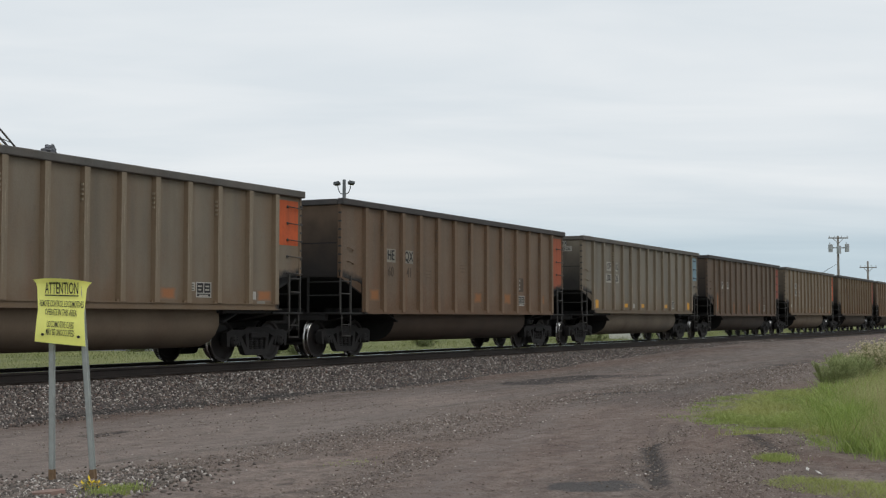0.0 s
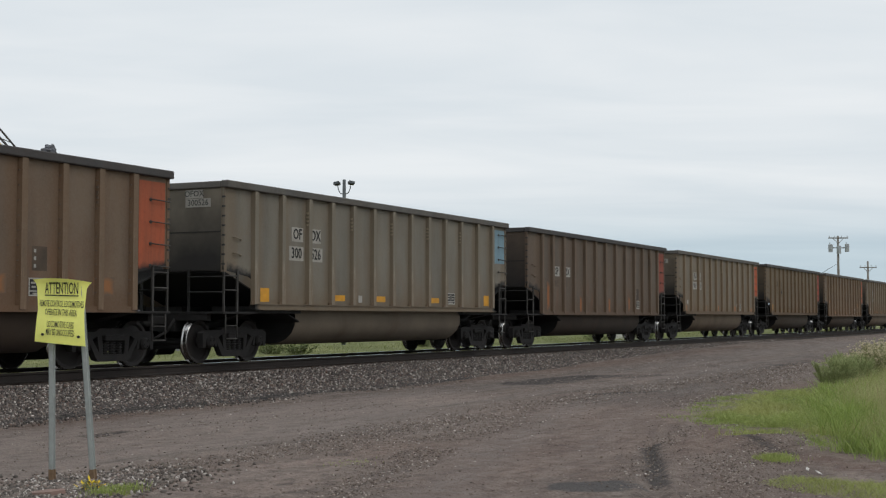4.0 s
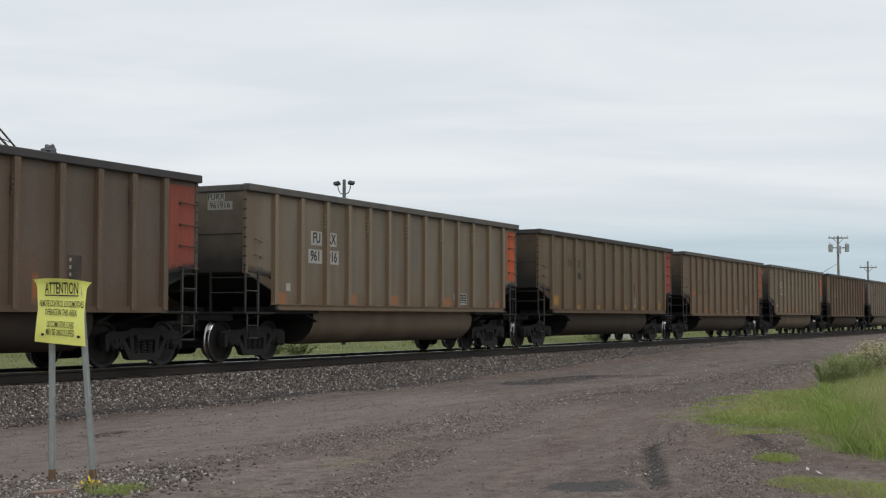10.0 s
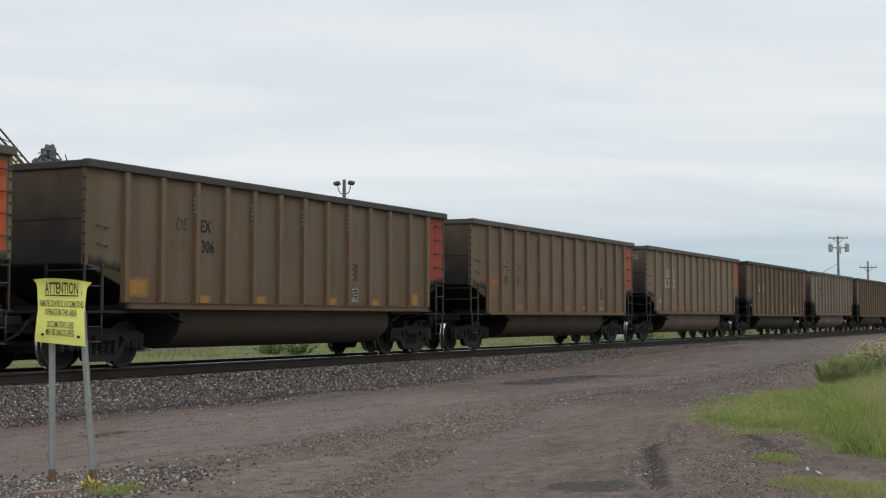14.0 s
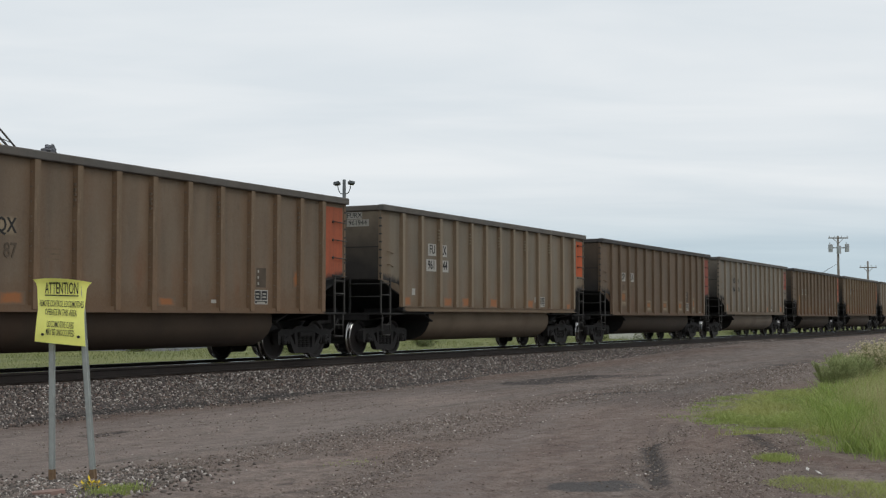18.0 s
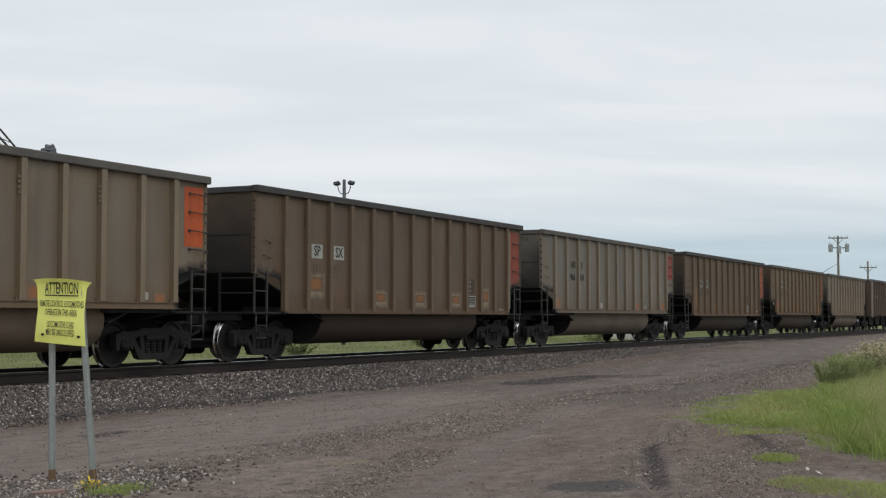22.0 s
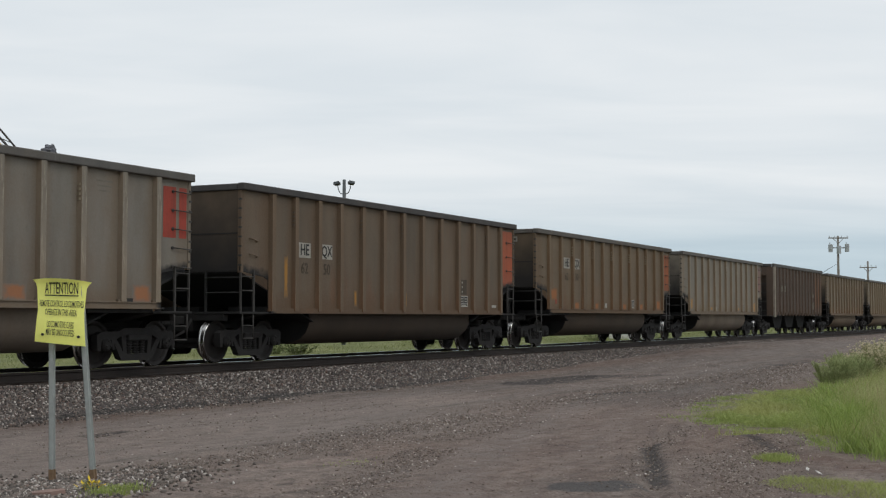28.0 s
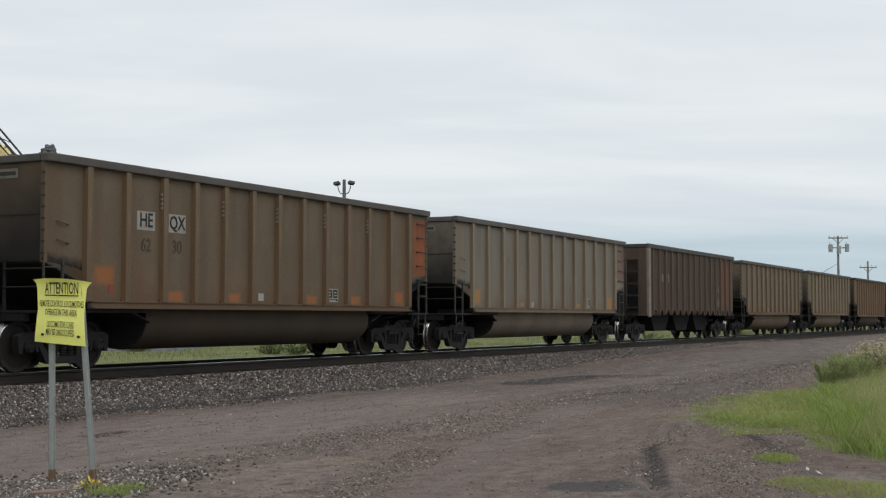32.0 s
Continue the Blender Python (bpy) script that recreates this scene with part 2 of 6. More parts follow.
RUSTP = faded_paint("rusty_orange_patch", lin(150, 78, 38), lin(96, 66, 46), 0.9)


# ---------------------------------------------------------------- mesh code
class Geo:
    """Collects plain solids into one mesh."""

    def __init__(self):
        self.v, self.f, self.s, self.k = [], [], [], []

    def add(self, verts, faces, smooth=False, slot=0):
        o = len(self.v)
        self.v += [tuple(p) for p in verts]
        for f in faces:
            self.f.append([o + i for i in f])
            self.s.append(smooth)
            self.k.append(slot)
        return self

    def box(self, x0, x1, y0, y1, z0, z1, slot=0):
        v = [(x, y, z) for x in (x0, x1) for y in (y0, y1) for z in (z0, z1)]
        return self.add(v, [(0, 1, 3, 2), (4, 6, 7, 5), (0, 4, 5, 1), (2, 3, 7, 6), (0, 2, 6, 4), (1, 5, 7, 3)], slot=slot)

    def soft(self, x0, x1, y0, y1, z0, z1, b=0.01, slot=0):
        """A box with chamfered edges."""
        bm = bmesh.new()
        bmesh.ops.create_cube(bm, size=1.0, matrix=Matrix.LocRotScale(((x0 + x1) / 2, (y0 + y1) / 2, (z0 + z1) / 2), None, (x1 - x0, y1 - y0, z1 - z0)))
        bmesh.ops.bevel(bm, geom=bm.edges[:], offset=b, segments=1, affect="EDGES")
        return self.take(bm, slot=slot)

    def take(self, bm, smooth=False, slot=0, m=None):
        bm.verts.index_update()
        self.add([(m @ p.co) if m else p.co[:] for p in bm.verts], [[p.index for p in f.verts] for f in bm.faces], smooth, slot)
        bm.free()
        return self

    def cyl(self, a, b, r, seg=10, r2=None, slot=0, caps=True):
        a, b = Vector(a), Vector(b)
        r2 = r if r2 is None else r2
        d = (b - a).normalized()
        u = d.orthogonal().normalized()
        w = d.cross(u)
        ra = [a + (u * math.cos(q) + w * math.sin(q)) * r for q in (2 * math.pi * i / seg for i in range(seg))]
        rb = [b + (u * math.cos(q) + w * math.sin(q)) * r2 for q in (2 * math.pi * i / seg for i in range(seg))]
        self.add(ra + rb, [(i, (i + 1) % seg, seg + (i + 1) % seg, seg + i) for i in range(seg)], True, slot)
        if caps:
            self.add(ra, [list(range(seg))[::-1]], slot=slot)
            self.add(rb, [list(range(seg))], slot=slot)
        return self

    def pipe(self, pts, r, seg=6, slot=0):
        for a, b in zip(pts, pts[1:]):
            self.cyl(a, b, r, seg, slot=slot)
        return self

    def prism(self, pts, lo, hi, axis="y", slot=0):
        """A flat outline pushed along an axis: for 'y' the outline is (x, z), for 'x' (y, z), for 'z' (x, y)."""
        put = {"y": lambda p, d: (p[0], d, p[1]), "x": lambda p, d: (d, p[0], p[1]), "z": lambda p, d: (p[0], p[1], d)}[axis]
        n = len(pts)
        self.add([put(p, lo) for p in pts] + [put(p, hi) for p in pts],
                 [list(range(n)), list(range(2 * n - 1, n - 1, -1))] + [(i, n + i, n + (i + 1) % n, (i + 1) % n) for i in range(n)], slot=slot)
        return self

    def lathe(self, prof, seg=20, axis="y", slot=0):
        """A profile (radius, along) turned round an axis; sharp between steps."""
        for (r0, a0), (r1, a1) in zip(prof, prof[1:]):
            v, f = [], []
            for i in range(seg):
                q = 2 * math.pi * i / seg
                for r, a in ((r0, a0), (r1, a1)):
                    v.append((r * math.cos(q), a, r * math.sin(q)) if axis == "y" else (r * math.cos(q), r * math.sin(q), a))
            f = [(2 * i, 2 * i + 1, (2 * i + 3) % (2 * seg), (2 * i + 2) % (2 * seg)) for i in range(seg)]
            self.add(v, f, True, slot)
        return self

    def mesh(self, name, *mats):
        me = bpy.data.meshes.new(name)
        me.from_pydata(self.v, [], self.f)
        me.polygons.foreach_set("use_smooth", self.s)
        me.polygons.foreach_set("material_index", self.k)
        for m in mats:
            me.materials.append(m)
        bm = bmesh.new()
        bm.from_mesh(me)
        if len(bm.verts) < 3000:
            bmesh.ops.remove_doubles(bm, verts=bm.verts[:], dist=1e-5)
        bmesh.ops.recalc_face_normals(bm, faces=bm.faces[:])
        if len(bm.verts) < 3000:
            for e in bm.edges:
                e.smooth = len(e.link_faces) != 2 or e.calc_face_angle(0) < 0.6
        bm.to_mesh(me)
        bm.free()
        return me


SHAPES, MESHES = {}, {}


def shape(key, build):
    if key not in SHAPES:
        g = Geo()
        build(g)
        SHAPES[key] = g
    return SHAPES[key]


def shared(key, build, *mats):
    """One mesh for each pair of shape and paint."""
    k = (key, tuple(m.name for m in mats))
    if k not in MESHES:
        MESHES[k] = shape(key, build).mesh(key, *mats)
    return MESHES[k]


def part(name, me, parent, m=None, label=""):
    ob = new(name, me)
    ob.parent = parent
    if m is not None:
        ob.matrix_basis = m
    return tagged(ob, label)


def thing(name, label, category, group="", kind="", at=None):
    ob = new(name)
    ob.empty_display_size = 0.2
    if at is not None:
        ob.matrix_basis = at
    return tagged(ob, label, category, group, kind)


def words(text, size, depth=0.002, bold=0.012):
    """Lettering as a flat mesh, centred, in the x-z plane, facing -y."""
    cu = bpy.data.curves.new("lettering", "FONT")
    cu.body, cu.size, cu.align_x, cu.align_y, cu.resolution_u, cu.extrude = text, size, "CENTER", "CENTER", 2, depth
    cu.offset = size * bold
    ob = bpy.data.objects.new("lettering", cu)
    me = bpy.data.meshes.new_from_object(ob)
    bpy.data.objects.remove(ob)
    me.transform(Matrix.Rotation(radians(90), 4, "X"))
    return me


# ---------------------------------------------------------------- ground
def ease(a, b, x):
    t = min(max((x - a) / (b - a), 0.0), 1.0)
    return t * t * (3 - 2 * t)


def ground_z(x, y):
    """Height of the ground: rutted dirt road, the track's low bank, the field behind."""
    near = 1 - ease(45, 90, abs(x - 20))
    z = 0.035 * noise.noise((x * 0.35, y * 0.5, 0)) * near + 0.012 * noise.noise((x * 1.7, y * 2.3, 3)) * near
    # wheel ruts of the turn that comes towards the eye
    for (x0, y0, x1, y1), w, d in RUTS:
        px, py = x1 - x0, y1 - y0
        l2 = px * px + py * py
        s = min(max(((x - x0) * px + (y - y0) * py) / l2, 0), 1)
        q = math.hypot(x - x0 - s * px, y - y0 - s * py)
        if q < 3 * w:
            z += -d * math.exp(-(q / w) ** 2) + 0.5 * d * math.exp(-((q - 1.6 * w) / (0.6 * w)) ** 2)
    z += 0.36 * ease(26, 66, x) * ease(10.5, 15.3, y) * (1 - ease(19, 22, y))
    z += 0.10 * math.exp(-(((x - 17.3) * 0.55 + (y - 4.2) * 0.75) ** 2 * 6 + ((x - 17.3) * 0.75 - (y - 4.2) * 0.55) ** 2 * 0.6))
    return z


RUTS = [((16.6, 5.4, 13.9, 4.4), 0.10, 0.045), ((13.9, 4.4, 10.5, 3.35), 0.10, 0.045), ((19.4, 5.4, 15.9, 4.34), 0.12, 0.035),
        ((30.5, 13.0, 34.5, 12.75), 0.25, 0.05), ((46.5, 10.6, 51, 10.2), 0.3, 0.05), ((14.2, 12.4, 14.7, 12.3), 0.1, 0.05)]


def axis_steps(lo, hi, step, far, grow=1.22):
    mid = list(np.arange(lo, hi + step / 2, step))
    a, d = hi, step
    up = []
    while a < far:
        d *= grow
        a += d
        up.append(a)
    a, d = lo, step
    dn = []
    while a > -far:
        d *= grow
        a -= d
        dn.append(a)
    return np.array(dn[::-1] + mid + up)


# compacted wheel lanes, dark damp stretches and loose gravel of the road, as lines with a width
LANES = [([(-60, 13.4), (22, 13.2), (30, 13.1), (60, 12.9), (300, 13.2)], 0.9, 1.0), ([(-60, 11.6), (18, 11.4), (26, 11.1), (60, 11.4), (300, 11.6)], 0.55, 0.8),
         ([(9.0, 4.9), (10.8, 5.4), (14.8, 6.7), (18.4, 7.6), (24, 8.9), (36, 10.6), (60, 11.8)], 0.42, 1.0), ([(9.6, 4.5), (11.3, 4.7), (16.4, 6.0), (21.6, 7.2), (34, 9.4), (55, 11.2)], 0.3, 0.7),
         ([(4, 10.4), (11, 10.4), (15, 10.4), (20, 10.6)], 1.0, 1.0), ([(6, 12.6), (13, 12.5), (22, 12.3)], 1.2, 0.9)]
DARKS = [([(28, 13.6), (44, 13.3), (70, 13.2)], 0.9, 0.28), ([(25, 8.3), (34, 9.0), (44, 10.0), (60, 11.2)], 1.3, 0.42), ([(26, 12.2), (40, 11.9), (70, 12.3)], 0.5, 0.25), ([(-60, 14.95), (20, 14.9), (30, 14.9)], 0.2, 0.25), ([(30.2, 12.75), (34.9, 12.65)], 0.5, 2.6), ([(45.5, 10.1), (50, 9.95)], 0.5, 1.0), ([(14.2, 12.4), (14.7, 12.3)], 0.11, 2.6),
         ([(16.2, 5.2), (13.9, 4.4), (12.6, 3.95)], 0.085, 2.2), ([(17.6, 4.45), (16.3, 3.5)], 0.13, 1.1), ([(26.4, 9.65), (28.8, 9.1)], 0.15, 2.4), ([(22, 11.0), (30, 10.3), (44, 10.6)], 0.22, 0.4), ([(11.5, 10.0), (15, 9.5)], 0.08, 0.6), ([(34, 11.6), (37, 11.3)], 0.3, 0.8), ([(22, 14.0), (40, 13.9)], 0.15, 0.4)]
LOOSE = [([(13.9, 8.9), (16.5, 9.2), (20, 9.3)], 0.75, 1.0), ([(15.5, 8.0), (19, 8.3)], 0.5, 0.8), ([(9.5, 9.2), (12.2, 9.0), (13.3, 8.9)], 0.35, 1.0), ([(10.6, 6.3), (12.2, 6.7), (14.5, 7.5)], 0.4, 0.9),
         ([(18, 3.9), (14.4, 3.7), (11.5, 2.8)], 0.55, 0.9), ([(19.5, 5.6), (15.4, 5.0), (12.2, 4.0)], 0.22, 0.8), ([(22, 9.6), (30, 9.6), (44, 9.5)], 0.7, 0.7), ([(24, 7.2), (34, 7.8), (50, 10)], 0.5, 0.8), ([(13.2, 12.2), (22, 12.1)], 0.12, 0.6)]

# bare reddish soil: the ridge before the verge and the ground round it, and a band at the ballast's toe
SOIL = [([(18.9, 5.25), (17.2, 4.2), (16.2, 3.4), (14.8, 2.2)], 0.42, 1.0), ([(18.4, 5.0), (15.2, 4.0), (12.0, 2.9)], 0.95, 0.55), ([(30.0, 6.7), (33.6, 6.5)], 0.6, 0.9), ([(12, 14.6), (20, 14.6)], 0.5, 0.6), ([(28, 14.75), (60, 14.9)], 0.4, 0.7), ([(14, 7.2), (19, 8.0)], 0.8, 0.35), ([(9, 4.3), (13, 5.4), (20, 7.2), (27, 8.2)], 1.2, 0.5)]

# pale dry dust on the open part of the road
DUST = [([(2, 12.4), (14, 12.3), (24, 12.0)], 1.5, 1.0), ([(4, 10.3), (14, 10.2), (18, 10.4)], 0.7, 0.9), ([(9, 7.6), (13, 8.2)], 0.5, 0.7)]


def near_line(x, y, pts):
    best = 1e9
    for (x0, y0), (x1, y1) in zip(pts, pts[1:]):
        px, py = x1 - x0, y1 - y0
        s = min(max(((x - x0) * px + (y - y0) * py) / (px * px + py * py), 0), 1)
        best = min(best, math.hypot(x - x0 - s * px, y - y0 - s * py))
    return best


def trace(x, y, lines):
    out = 0.0
    w = 0.45 * noise.noise((x * 0.7, y * 1.2, 13)) + 0.4 * noise.noise((x * 2.2, y * 3.3, 4))
    for pts, wide, k in lines:
        d = near_line(x, y, pts) + min(wide, 0.5) * w
        if d < 2.2 * wide:
            out = max(out, k * math.exp(-(max(d, 0) / wide) ** 2))
    return out


class Field:
    """A function of the ground plan, worked out on a lattice and read between its points."""

    def __init__(self, fn, x0=6.0, x1=92.0, y0=-4.0, y1=16.4, dx=0.2, dy=0.12):
        self.x0, self.y0, self.dx, self.dy = x0, y0, dx, dy
        self.a = np.array([[fn(x, y) for y in np.arange(y0, y1, dy)] for x in np.arange(x0, x1, dx)])

    def at(self, x, y):
        u = np.clip((x - self.x0) / self.dx, 0, self.a.shape[0] - 1.001)
        v = np.clip((y - self.y0) / self.dy, 0, self.a.shape[1] - 1.001)
        i, j = u.astype(int), v.astype(int)
        p, q = u - i, v - j
        a = self.a
        return a[i, j] * (1 - p) * (1 - q) + a[i + 1, j] * p * (1 - q) + a[i, j + 1] * (1 - p) * q + a[i + 1, j + 1] * p * q


HEIGHT = Field(ground_z)
LOOSENESS = Field(lambda x, y: trace(x, y, LOOSE) if x < 56 else 0.0)


# outline of the grassed verge on the road's far side from the track, and of a small patch
VERGE = [(20.9, 6.15), (22.8, 6.35), (24.6, 6.7), (27.7, 6.9), (29.5, 6.6), (31, 5.9), (34, 6.0), (34.5, 6.5), (38, 7.0), (41, 7.6), (48, 9.3), (60, 10.2), (85, 12.2), (110, 12.5), (110, -10), (40, -8), (24, -4),
         (15.9, 1.2), (16.6, 2.7), (18.0, 3.6), (19.0, 4.5), (19.75, 5.3)]


def turf_at(x, y):
    """How grassy the soil is: one well inside the verge, nought outside."""
    hit, best = False, 1e9
    for (x0, y0), (x1, y1) in zip(VERGE, VERGE[1:] + VERGE[:1]):
        if (y0 > y) != (y1 > y) and x < (x1 - x0) * (y - y0) / (y1 - y0) + x0:
            hit = not hit
        best = min(best, near_line(x, y, [(x0, y0), (x1, y1)]))
    return min(max((best + 0.3 * noise.noise((x * 1.5, y * 1.5, 2))) / 0.8, 0), 1) if hit else 0.0


def make_ground():
    xs, ys = axis_steps(6, 56, 0.2, 3000), axis_steps(0.5, 16, 0.11, 3000)
    nx, ny = len(xs), len(ys)
    co = [(x, y, ground_z(x, y)) for x in xs for y in ys]
    faces = [(i * ny + j, (i + 1) * ny + j, (i + 1) * ny + j + 1, i * ny + j + 1) for i in range(nx - 1) for j in range(ny - 1)]
    me = bpy.data.meshes.new("ground")
    me.from_pydata(co, [], faces)
    me.polygons.foreach_set("use_smooth", [True] * len(faces))
    for name, lines in (("lane", LANES), ("damp", DARKS), ("loose", LOOSE), ("soil", SOIL), ("dust", DUST)):
        a = me.attributes.new(name, "FLOAT", "POINT")
        a.data.foreach_set("value", [trace(x, y, lines) if -80 < x < 320 and -2 < y < 17 else 0.0 for x, y, _ in co])
    a = me.attributes.new("turf", "FLOAT", "POINT")
    a.data.foreach_set("value", [turf_at(x, y) if 10 < x < 112 and -11 < y < 13 else (1.0 if y < -11 else 0.0) for x, y, _ in co])
    s = Shade("dirt_and_gravel_road")

    def trait(name):
        a = s.n("ShaderNodeAttribute")
        a.attribute_name = name
        return a.outputs["Fac"]

    big = s.noise(0.16, 4)
    along = s.noise(1.6, 6, (0.08, 1.0, 1), rough=0.65)
    cross = s.noise(0.8, 5, (0.5, 0.8, 1), (3, 8, 0))
    mid = s.noise(3.5, 6, rough=0.7)
    grit = s.noise(17, 6, rough=0.75)
    sand = s.noise(60, 4, rough=0.7)
    clod = s.noise(4.6, 6, (0.75, 1, 1), (2, 5, 0), 0.7)
    patchy = s.noise(1.1, 5, (0.45, 1, 1), (9, 1, 0), 0.65)
    streak = s.noise(2.2, 6, (0.16, 1.9, 1), (5, 2, 0), 0.7)
    sweep = s.noise(2.4, 6, (0.15, 1.8, 1), (1, 7, 0), 0.7, turn=-15)
    peb = s.n("ShaderNodeTexVoronoi")
    peb.inputs["Scale"].default_value = 24
    s.link(s.co.outputs["Object"], peb.inputs["Vector"])
    small = s.n("ShaderNodeTexVoronoi")
    small.inputs["Scale"].default_value = 48
    s.link(s.co.outputs["Object"], small.inputs["Vector"])
    earth, pale, dark, red = lin(118, 105, 96), lin(136, 121, 110), lin(88, 77, 70), lin(117, 98, 86)
    c = s.mix(s.ramp(along, 0.34, 0.60), dark, earth)
    c = s.mix(s.math("MULTIPLY", s.ramp(big, 0.38, 0.56), 0.75), c, red)
    c = s.mix(s.math("MULTIPLY", s.ramp(cross, 0.46, 0.68), 0.35), c, pale)
    c = s.mix(s.math("MULTIPLY", s.ramp(mid, 0.48, 0.62), 0.6), c, lin(70, 60, 54))
    lane, loose = trait("lane"), trait("loose")
    c = s.mix(s.math("MULTIPLY", s.ramp(streak, 0.54, 0.66), 0.5), c, lin(64, 56, 52))
    c = s.mix(s.math("MULTIPLY", s.ramp(sweep, 0.55, 0.66), 0.45), c, lin(62, 55, 51))
    c = s.mix(s.math("MULTIPLY", s.ramp(sweep, 0.46, 0.34), 0.35), c, lin(128, 116, 107))
    c = s.mix(s.math("MULTIPLY", s.ramp(patchy, 0.50, 0.62), 0.65), c, lin(84, 70, 62))
    c = s.mix(s.math("MULTIPLY", s.ramp(patchy, 0.46, 0.34), 0.5), c, lin(134, 121, 111))
    c = s.mix(s.math("MULTIPLY", s.ramp(clod, 0.53, 0.60), 0.7), c, lin(62, 51, 45))
    c = s.mix(s.math("MULTIPLY", s.ramp(clod, 0.45, 0.37), 0.55), c, lin(140, 126, 115))
    c = s.mix(s.math("MULTIPLY", s.ramp(grit, 0.48, 0.66), 0.6), c, lin(58, 51, 47))
    c = s.mix(s.math("MULTIPLY", s.ramp(sand, 0.54, 0.70), 0.5), c, lin(160, 149, 139))
    smooth = s.mix(s.ramp(streak, 0.40, 0.62), s.mix(s.ramp(cross, 0.35, 0.65), lin(112, 103, 97), lin(124, 113, 105)), lin(88, 80, 75))
    smooth = s.mix(s.math("MULTIPLY", s.ramp(sand, 0.5, 0.7), 0.4), smooth, lin(80, 72, 67))
    c = s.mix(s.math("MULTIPLY", s.math("MULTIPLY", lane, s.ramp(mid, 0.78, 0.42)), 0.8), c, smooth)
    c = s.mix(s.math("MULTIPLY", s.math("MULTIPLY", trait("dust"), s.ramp(mid, 0.75, 0.35)), 0.6), c, s.mix(s.ramp(grit, 0.4, 0.65), lin(142, 129, 119), lin(104, 93, 86)))
    c = s.mix(s.math("MULTIPLY", loose, 0.42), c, lin(72, 63, 58))
    c = s.mix(s.math("MULTIPLY", trait("soil"), s.ramp(mid, 0.3, 0.6)), c, lin(86, 66, 56))
    litter = s.math("ADD", s.math("MULTIPLY", loose, 0.9), s.math("MULTIPLY", s.ramp(cross, 0.46, 0.62), 0.45))
    for v, lo, hi in ((peb, 0.34, 0.20), (small, 0.36, 0.22)):
        stone = s.mix(s.ramp(v.outputs["Color"], 0.25, 0.8), lin(64, 57, 52), lin(150, 138, 127))
        c = s.mix(s.math("MULTIPLY", s.ramp(v.outputs["Distance"], lo, hi), litter), c, stone)
    c = s.mix(s.math("MINIMUM", s.math("MULTIPLY", trait("damp"), s.ramp(s.noise(5.5, 6, (1, 1, 1), (4, 4, 0), 0.75), 0.36, 0.52)), 0.9), c, s.mix(grit, lin(32, 29, 28), lin(56, 50, 46)))
    # wet oily patch
    wet = s.n("ShaderNodeVectorMath"); wet.operation = "DISTANCE"
    wet.inputs[1].default_value = (12.05, 4.42, 0)
    s.link(s.co.outputs["Object"], wet.inputs[0])
    wm = s.ramp(s.math("MULTIPLY", s.math("ADD", wet.outputs["Value"], s.math("MULTIPLY", s.noise(1.5, 4), 1.1)), 0.5), 0.50, 0.45)
    c = s.mix(s.math("MULTIPLY", wm, 0.85), c, lin(52, 50, 49))
    gain = s.n("ShaderNodeVectorMath"); gain.operation = "MULTIPLY"
    gain.inputs[1].default_value = (1.21, 1.22, 1.26)
    s.link(c, gain.inputs[0])
    c = gain.outputs[0]
    # green field behind the track
    sep = s.n("ShaderNodeSeparateXYZ")
    s.link(s.co.outputs["Object"], sep.inputs[0])
    back = s.n("ShaderNodeMapRange")
    back.inputs[1].default_value, back.inputs[2].default_value = 22.0, 24.5
    s.link(s.math("ADD", sep.outputs["Y"], s.math("MULTIPLY", s.noise(0.3, 3), 3)), back.inputs[0])
    grass = s.mix(s.ramp(s.noise(0.25, 5), 0.35, 0.65), lin(92, 100, 52), lin(124, 126, 76))
    c = s.mix(back.outputs[0], c, grass)
    turf = s.mix(s.ramp(mid, 0.4, 0.6), lin(84, 88, 46), lin(112, 114, 66))
    c = s.mix(s.math("MULTIPLY", trait("turf"), 0.8), c, turf)
    rough = s.mix(wm, (0.95,) * 3 + (1,), (0.88,) * 3 + (1,))
    hgt = s.mix(0.4, s.mix(0.5, grit, mid), peb.outputs["Distance"])
    me.materials.append(s.done(c, rough, 0.0, hgt, 0.9, 0.06))
    return tagged(new("ground", me), "grey-brown dirt and gravel road with ruts beside the track", "ground", kind="structure")


make_ground()


